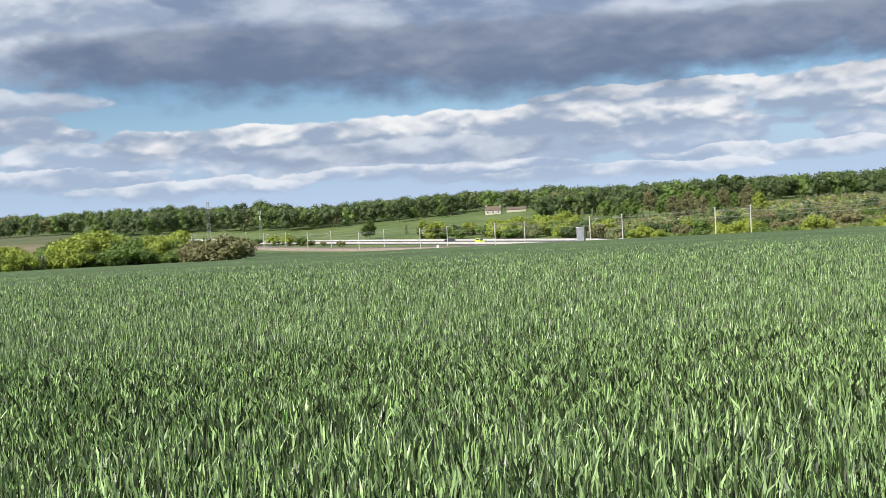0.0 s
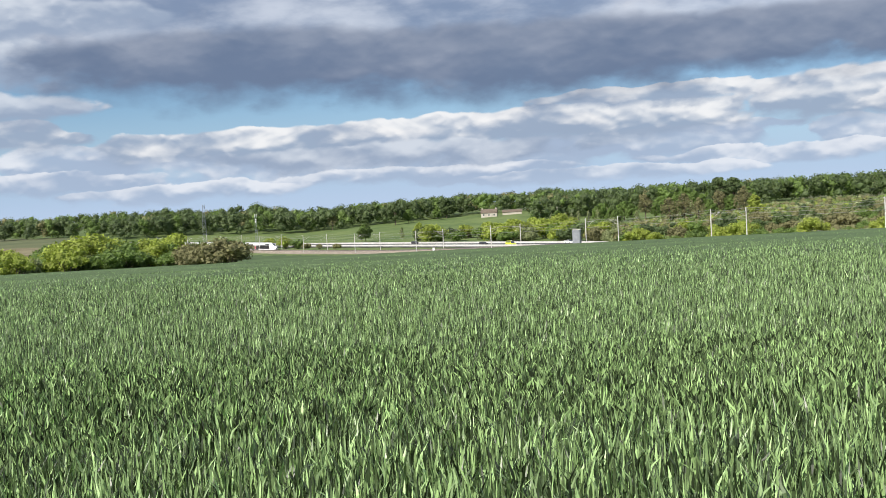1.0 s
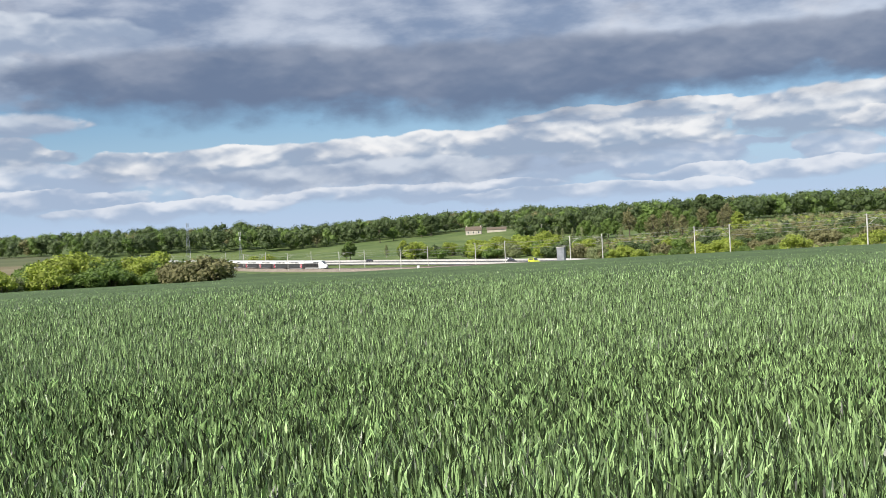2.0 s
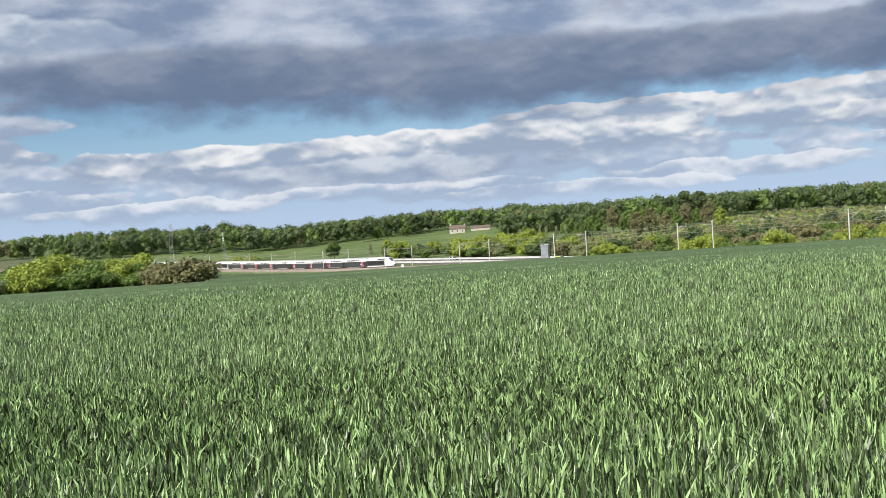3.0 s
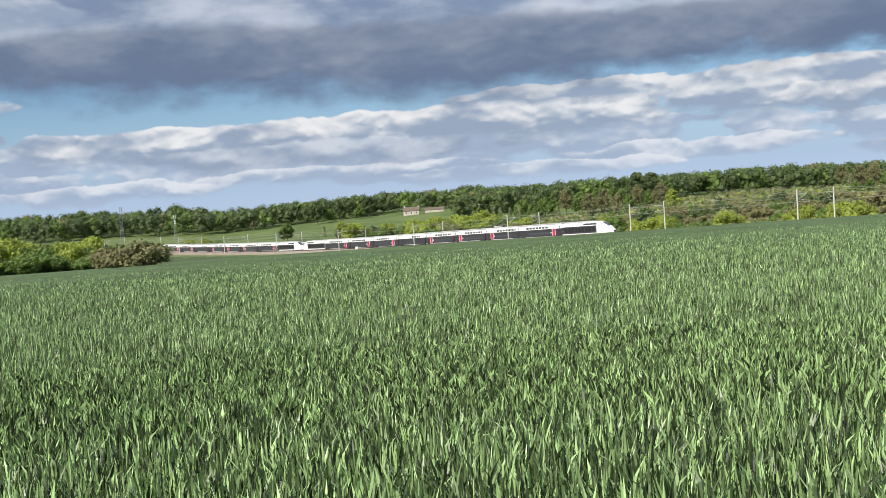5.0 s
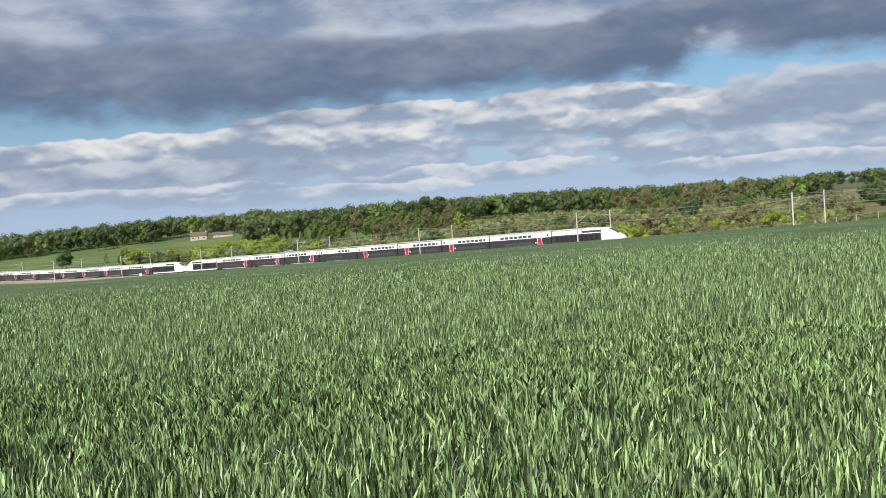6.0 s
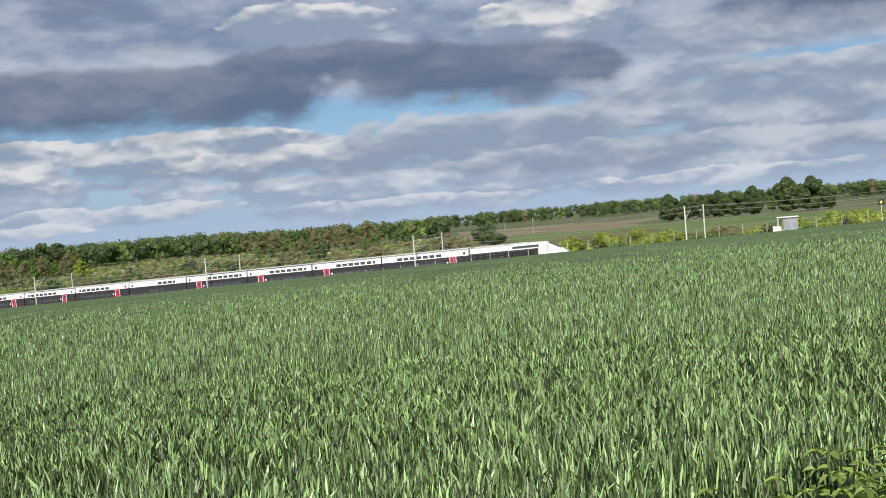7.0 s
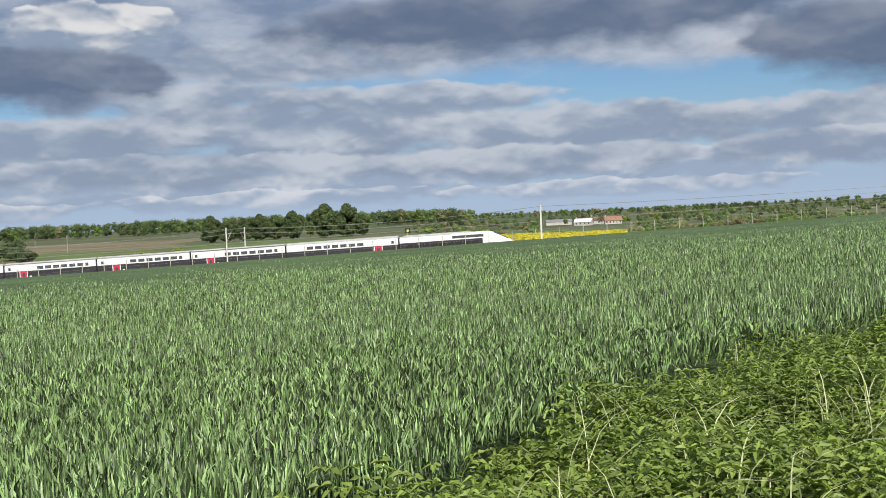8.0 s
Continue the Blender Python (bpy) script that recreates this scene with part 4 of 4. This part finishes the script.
    # dark grove and its neighbours
    for az, r, i, k in ((46.5, 700, 6, 0.95), (47.3, 725, 6, 0.8), (48.2, 720, 6, 0.88), (49.0, 720, 6, 1.0), (49.8, 720, 6, 0.92), (50.7, 700, 6, 1.05), (52.4, 690, 6, 1.25), (53.5, 690, 6, 1.22), (47.7, 740, 5, 0.95), (51.6, 720, 5, 1.1), (54.3, 720, 6, 0.82), (59.2, 900, 6, 0.85)):
        TREES.put(i, *polar(az, r), k, az * 91)
    # gardens about the cottages and along the fence
    scatter(TREES, [0, 5, 2, 4], 12, 64.5, 72.5, 760, 860, 0.35, 0.65)
    scatter(BUSHES, [2, 4, 1], 14, 68.5, 76.0, 290, 420, 0.9, 1.5)
    scatter(BUSHES, [1, 1, 0], 6, 75.6, 77.2, 236, 252, 1.0, 1.35)
    scatter(BUSHES, [2, 4, 0], 14, 77.0, 84.0, 240, 280, 0.7, 1.1)
    BUSHES.put(0, *polar(74.0, 236), 0.95, 10)


plant()


def build_woods():
    """The far woods: thousands of crowns, one uncountable mass."""
    g = np.random.default_rng(5)
    for name, mat, share, seed in (("far_woods", M_LEAF[2], 0.66, 1), ("far_woods", M_LEAF[0], 0.27, 2), ("far_woods", M_LEAF[3], 0.07, 3)):
        g = np.random.default_rng(400 + seed)
        centres, radii = [], []
        stands = [(-34, -14, 900, 1000, 190, 16.5), (-15, 6.5, 900, 1000, 230, 18.5), (-34, -9.0, 1050, 1250, 120, 21), (5.0, 24.5, 700, 840, 240, 17), (23.0, 35.0, 690, 800, 150, 15.5),
                  (34.0, 60.0, 1350, 1550, 270, 20), (54, 92, 1700, 2000, 330, 13), (70, 92, 1200, 1400, 100, 6.5)]
        for a0, a1, r0, r1, n, hgt in stands:
            for k in range(int(n * share)):
                az, r = g.uniform(a0, a1), g.uniform(r0, r1)
                x, y = polar(az, r)
                h = hgt * g.uniform(0.86, 1.08)
                z = zg(x, y)
                for t in (0.26, 0.42, 0.56, 0.66, 0.76):
                    off = h * 0.17 * (1.25 - 0.75 * t)
                    centres.append(np.array([x + g.normal(0, off), y + g.normal(0, off), z + h * t]))
                    radii.append(h * g.uniform(0.18, 0.27))
        v, f = leaf_cloud(g, centres, radii, 4.6, 1.15)
        ob = raw_mesh(name, v, f, [mat])
        tagged(ob, "dense deciduous woodland along the far hillside", "woods", kind="stuff")


build_woods()


def build_scrub():
    """Uncounted low growth on the slopes beyond the line."""
    for k, (mat, n) in enumerate(((M_LEAF[3], 1700), (M_LEAF[4], 900), (M_LEAF[0], 900), (M_LEAF[1], 420), (M_LEAF[2], 500))):
        g = np.random.default_rng(700 + k)
        centres, radii = [], []
        while len(centres) < n:
            s, d = g.uniform(-330, 150), -g.uniform(56, 300)
            x, y, _ = on_line(s, d)
            az = math.degrees(math.atan2(x, y))
            if not (3.0 < az < 36) or (az < 7 and d > -110) or g.uniform() < 0.25 + 0.45 * math.sin(s * 0.05 + k) * math.sin(d * 0.04 + 2 * k):
                continue
            r = g.uniform(0.9, 2.1) * (1.25 if d < -120 else 0.9)
            centres.append(np.array([x, y, zg(x, y) + r * g.uniform(0.3, 0.9)]))
            radii.append(r)
        v, f = leaf_cloud(g, centres, radii, 11.0, 0.55)
        tagged(raw_mesh("scrub", v, f, [mat]), "tangled scrub and saplings on the slope beyond the railway", "scrub", kind="stuff")


build_scrub()


def build_hedges():
    """Hedgerows and garden growth about the distant cottages."""
    for k, (mat, n) in enumerate(((M_LEAF[2], 420), (M_LEAF[0], 260), (M_LEAF[3], 160))):
        g = np.random.default_rng(800 + k)
        centres, radii = [], []
        while len(centres) < n:
            az, r = g.uniform(57, 86), g.choice([520, 640, 760, 930, 1100]) + g.normal(0, 14)
            if 63.5 < az < 68.6 and r < 850 or math.sin(az * 1.3 + r * 0.01) < -0.55:
                continue
            x, y = polar(az, r)
            q = g.uniform(1.4, 3.0) * (0.7 + r / 2200)
            centres.append(np.array([x, y, zg(x, y) + q * g.uniform(0.3, 1.3)]))
            radii.append(q)
        v, f = leaf_cloud(g, centres, radii, 6.0, 0.9)
        tagged(raw_mesh("hedgerow", v, f, [mat]), "dark hedgerows and garden trees between distant fields", "hedge", kind="stuff")


build_hedges()


def build_rapeseed():
    g = np.random.default_rng(12)
    n = 22000
    az, r = np.radians(g.uniform(58.5, 69.0, n)), g.uniform(300, 500, n)
    x, y = r * np.sin(az), r * np.cos(az)
    z = ground_z(x, y) + g.uniform(0.5, 1.7, n)
    p = np.stack([x, y, z], 1)
    u, w = g.normal(0, 1, (n, 3)), g.normal(0, 1, (n, 3))
    u *= 0.5 / np.linalg.norm(u, axis=1)[:, None]
    w *= 0.5 / np.linalg.norm(w, axis=1)[:, None]
    v = np.stack([p - u, p + w, p + u, p - w], 1).reshape(-1, 3)
    k = np.arange(n)[:, None] * 4
    ob = raw_mesh("rapeseed_crop", v, k + [0, 1, 2, 3], [M_RAPE])
    tagged(ob, "bright yellow flowering rapeseed field", "rapeseed", kind="stuff")


build_rapeseed()


# ---------------------------------------------------------------- buildings and posts
def gable_house(name, L, W, wall, ridge, roof_mat, label, chimneys=2, windows=3, door=True):
    """A house along x with a pitched roof, its front towards -y."""
    root = new(name)
    bm = bmesh.new()
    a = [(-L / 2, -W / 2), (L / 2, -W / 2), (L / 2, W / 2), (-L / 2, W / 2)]
    lo = [bm.verts.new((x, y, -1.5)) for x, y in a]
    hi = [bm.verts.new((x, y, wall)) for x, y in a]
    g0, g1 = bm.verts.new((-L / 2, 0, ridge - 0.12)), bm.verts.new((L / 2, 0, ridge - 0.12))
    bm.faces.new((lo[0], lo[1], hi[1], hi[0]))
    bm.faces.new((lo[2], lo[3], hi[3], hi[2]))
    bm.faces.new((lo[1], lo[2], hi[2], g1, hi[1]))
    bm.faces.new((lo[3], lo[0], hi[0], g0, hi[3]))
    part("wall", bm, M_WALL, root)
    bm = bmesh.new()
    e = 0.4
    for sgn in (-1, 1):
        q = [(-L / 2 - e, sgn * (W / 2 + e), wall - 0.25), (L / 2 + e, sgn * (W / 2 + e), wall - 0.25), (L / 2 + e, 0, ridge), (-L / 2 - e, 0, ridge)]
        f = [bm.verts.new(p) for p in q]
        t = [bm.verts.new((p[0], p[1], p[2] + 0.18)) for p in q]
        bm.faces.new(t)
        bm.faces.new(f)
        for i in range(4):
            bm.faces.new((f[i], f[(i + 1) % 4], t[(i + 1) % 4], t[i]))
    bmesh.ops.recalc_face_normals(bm, faces=bm.faces)
    roof = part("roof", bm, roof_mat, root)
    for k in range(chimneys):
        x = -L / 2 + 0.7 if k == 0 else L / 2 - 0.7
        part("chimney", boxed(x - 0.4, -0.4, ridge - 0.8, x + 0.4, 0.4, ridge + 1.1, bevel=0.04), M_WALL, roof)
    for k in range(windows):
        x = -L / 2 + L * (k + 0.5) / windows
        w = part("window", boxed(x - 0.5, -W / 2 - 0.03, 1.0, x + 0.5, -W / 2 + 0.05, 2.3), M_GLASS, root)
        part("sill", boxed(x - 0.6, -W / 2 - 0.12, 0.9, x + 0.6, -W / 2, 1.0), M_CONC, w)
    if door:
        part("door", boxed(L * 0.18, -W / 2 - 0.04, -0.1, L * 0.18 + 0.95, -W / 2 + 0.05, 2.1), M_WOOD, root)
    return tagged(root, label, "house")


def place(ob, az, r, face=None, sink=0.0):
    x, y = polar(az, r)
    ob.matrix_basis = pose(x, y, zg(x, y) - sink, 0, 0, -az if face is None else face)
    return ob


place(gable_house("farmhouse", 12.2, 7, 3.3, 6.0, M_TILE, "small pale stone farmhouse with a brown tiled roof"), 2.75, 850, -8)
place(gable_house("low_barn", 15, 6, 2.0, 3.6, M_TILE, "long low stone barn beside the farmhouse", 0, 0, False), 3.95, 862, -6)
place(gable_house("cottage", 12, 8, 2.8, 5.4, M_TILE_RED, "low cottage with a red tiled roof beyond the rapeseed", 1, 5), 67.4, 800, -60)
place(gable_house("cottage", 12, 8, 2.6, 5.0, M_CABIN, "white walled cottage with a pale roof beyond the rapeseed", 1, 4), 65.9, 790, -80)
place(gable_house("cottage", 13, 8, 3.0, 5.6, M_TILE, "grey-brown roofed cottage beyond the rapeseed", 1, 3), 66.7, 830, -70)
place(gable_house("long_barn", 20, 9, 2.8, 4.4, M_SHEET, "long low grey barn beyond the rapeseed", 0, 0, False), 64.6, 860, -60)


def lattice_tower(height, half, label, drums=False):
    root = new("radio_tower")
    bm = bmesh.new()
    for sx in (-1, 1):
        for sy in (-1, 1):
            rod(bm, (sx * half, sy * half, -1), (sx * half * 0.35, sy * half * 0.35, height), 0.09, 0.06, 5)
    part("frame", bm, M_TOWER, root)
    bm = bmesh.new()
    n = 12
    for k in range(n):
        z0, z1 = height * k / n, height * (k + 1) / n
        w0, w1 = half * (1 - 0.65 * k / n), half * (1 - 0.65 * (k + 1) / n)
        for (ax, ay), (bx, by) in (((-1, -1), (1, -1)), ((1, -1), (1, 1)), ((1, 1), (-1, 1)), ((-1, 1), (-1, -1))):
            rod(bm, (ax * w0, ay * w0, z0), (bx * w1, by * w1, z1), 0.045, None, 4)
            rod(bm, (ax * w1, ay * w1, z1), (bx * w1, by * w1, z1), 0.045, None, 4)
    part("bracing", bm, M_TOWER, root)
    for k in range(3):
        a = k * 2.1
        part("antenna", boxed(-0.16 + 0.8 * math.cos(a), -0.1 + 0.8 * math.sin(a), height - 2.2, 0.16 + 0.8 * math.cos(a), 0.1 + 0.8 * math.sin(a), height + 0.6, bevel=0.03), M_CABIN if drums else M_TOWER, root)
    if drums:
        for z in (height - 3.6, height - 5.2):
            part("dish", rodded((0, -0.75, z), (0, -0.45, z), 0.6, sides=16), M_CABIN, root)
    return tagged(root, label, "tower")


place(lattice_tower(28.0, 1.5, "tall grey lattice radio tower before the woods"), -12.05, 720)
place(lattice_tower(20.0, 1.1, "slim lattice mast with white dish antennas", True), -9.44, 820)


def build_cabins():
    # grey sheet-clad equipment hut by the line
    hut = new("equipment_hut")
    part("body", boxed(-1.3, -1.3, -0.8, 1.3, 1.3, 4.0, bevel=0.04), M_SHEET, hut)
    bm = bmesh.new()
    for k in range(8):
        box(bm, -1.25 + k * 0.32, -1.36, -0.5, -1.11 + k * 0.32, -1.29, 3.9)
    part("cladding", bm, M_SHEET, hut)
    part("roof", boxed(-1.45, -1.45, 4.0, 1.45, 1.45, 4.14), M_MAST, hut)
    tagged(hut, "tall grey ribbed metal equipment hut by the railway", "hut")
    x, y, h = on_line(-196, -14.0)
    hut.matrix_basis = pose(x, y, float(rail_z(-196)) + 0.4, 0, 0, -20)
    # signalling shelter and white cabinet on the far side
    shed = new("signal_shelter")
    part("body", boxed(0.2, -1.3, -1.0, 2.9, 1.3, 2.9, bevel=0.03), M_SHEET, shed, "grey panelled wall")
    part("roof", boxed(-1.0, -1.6, 2.9, 3.1, 1.6, 3.1), M_CABIN, shed, "white flat roof")
    for yy in (-1.35, 1.2):
        part("post", boxed(-0.85, yy, -1.0, -0.7, yy + 0.14, 2.9), M_CABIN, shed)
        part("strut", rodded((0.15, yy + 0.07, 0.2), (-0.75, yy + 0.07, 2.6), 0.05), M_CABIN, shed)
    part("panel", boxed(-0.6, -1.34, 0.4, -0.1, -1.30, 2.7), M_GLASS, shed)
    tagged(shed, "grey railway shelter with a white flat roof", "shelter")
    x, y, h = on_line(79.5, -13.5)
    shed.matrix_basis = pose(x, y, float(rail_z(79.5)) + 0.9, 0, 0, -52)
    cab = new("relay_cabinet")
    part("body", boxed(-0.8, -0.5, -1.0, 0.8, 0.5, 2.0, bevel=0.03), M_CABIN, cab)
    part("roof", boxed(-0.88, -0.58, 2.0, 0.88, 0.58, 2.1), M_CABIN, cab)
    for xx in (-0.76, 0.02):
        d = part("door", boxed(xx, -0.53, 0.1, xx + 0.74, -0.5, 1.9), M_CABIN, cab)
        part("handle", boxed(xx + 0.6, -0.56, 0.9, xx + 0.65, -0.53, 1.15), M_STEEL, d)
    tagged(cab, "white metal relay cabinet with two doors", "cabinet")
    x, y, h = on_line(78.7, -12.5)
    cab.matrix_basis = pose(x, y, float(rail_z(78.7)) + 0.2, 0, 0, -52)
    # small trackside box and a signal marker
    mini = new("trackside_box")
    part("body", boxed(-0.45, -0.35, -0.8, 0.45, 0.35, 1.3, bevel=0.04), M_CABIN, mini)
    part("lid", boxed(-0.5, -0.4, 1.3, 0.5, 0.4, 1.38), M_MAST, mini)
    tagged(mini, "small pale metal trackside cabinet", "cabinet")
    x, y, h = on_line(-265, 5.2)
    mini.matrix_basis = pose(x, y, float(rail_z(-265)) - 0.5, 0, 0, -5)
    sign = new("marker_board")
    part("post", boxed(-0.05, -0.05, -0.6, 0.05, 0.05, 4.9), M_MAST, sign)
    part("board", boxed(-0.55, -0.09, 4.5, 0.55, -0.05, 5.5, bevel=0.02), M_BLACK, sign)
    part("mark", boxed(-0.2, -0.105, 4.75, 0.2, -0.09, 5.25), M_YELLOW, sign, "yellow square mark")
    tagged(sign, "black marker board with a yellow mark on a post", "sign")
    x, y, h = on_line(98.5, -8.0)
    sign.matrix_basis = pose(x, y, float(rail_z(98.5)), 0, 0, -56)


build_cabins()


def build_fence(first, count, side):
    """A stock fence along the near side of the line, the posts 4 m apart, with strands of wire."""
    root = new("fence")
    post = bmesh.new()
    box(post, -0.055, -0.055, -0.5, 0.055, 0.055, 2.3, 0.012)
    me = bpy.data.meshes.new("post")
    post.to_mesh(me)
    post.free()
    me.materials.append(M_WOOD)
    g = random.Random(3)
    tops = []
    for k in range(count):
        s = first + 4.0 * k
        x, y, h = on_line(s, side)
        z = zg(x, y)
        p = new("post", me)
        p.parent = root
        p.matrix_basis = pose(x, y, z + g.uniform(-0.05, 0.05), g.uniform(-2, 2), g.uniform(-2, 2), -math.degrees(h))
        tops.append(Vector((x, y, z)))
    for hh in (0.5, 1.1, 1.7, 2.2):
        bm = bmesh.new()
        for a, b in zip(tops, tops[1:]):
            rod(bm, a + Vector((0, 0, hh)), b + Vector((0, 0, hh)), 0.008, None, 3)
        part("wire", bm, M_WIRE, root)
    tagged(root, "pale weathered post and wire fence along the railway", "fence", kind="structure")


build_fence(-60, 95, 20.5)
build_fence(60, 60, -16)


def wood_pole(x, y, height=9.0, label="weathered wooden utility pole with a cross arm"):
    root = new("utility_pole")
    part("pole", rodded((0, 0, -1), (0, 0, height), 0.15, 0.10, 8), M_WOOD, root)
    part("cross_arm", boxed(-0.9, -0.06, height - 0.7, 0.9, 0.06, height - 0.55), M_WOOD, root)
    for dx in (-0.75, 0.75):
        part("insulator", rodded((dx, 0, height - 0.55), (dx, 0, height - 0.32), 0.06, 0.04, 6), M_SLEEPER, root)
    root.matrix_basis = pose(x, y, zg(x, y), 0, 0, 20)
    return tagged(root, label, "pole", "utility poles")


for az, r in ((4.9, 840), (6.3, 700), (38.0, 900), (39.5, 600)):
    wood_pole(*polar(az, r))


# ---------------------------------------------------------------- what moves
def motions():
    times = [0.5 * k for k in range(17)]
    for ob, back, flip in CARS:
        walk(ob, [(t, car_at(SPEED * (t - PASS) + back, flip)) for t in times])
    for ob, s0, v, d in VEHICLES:
        walk(ob, [(t, on_road(s0 + v * t, d)) for t in times])


motions()
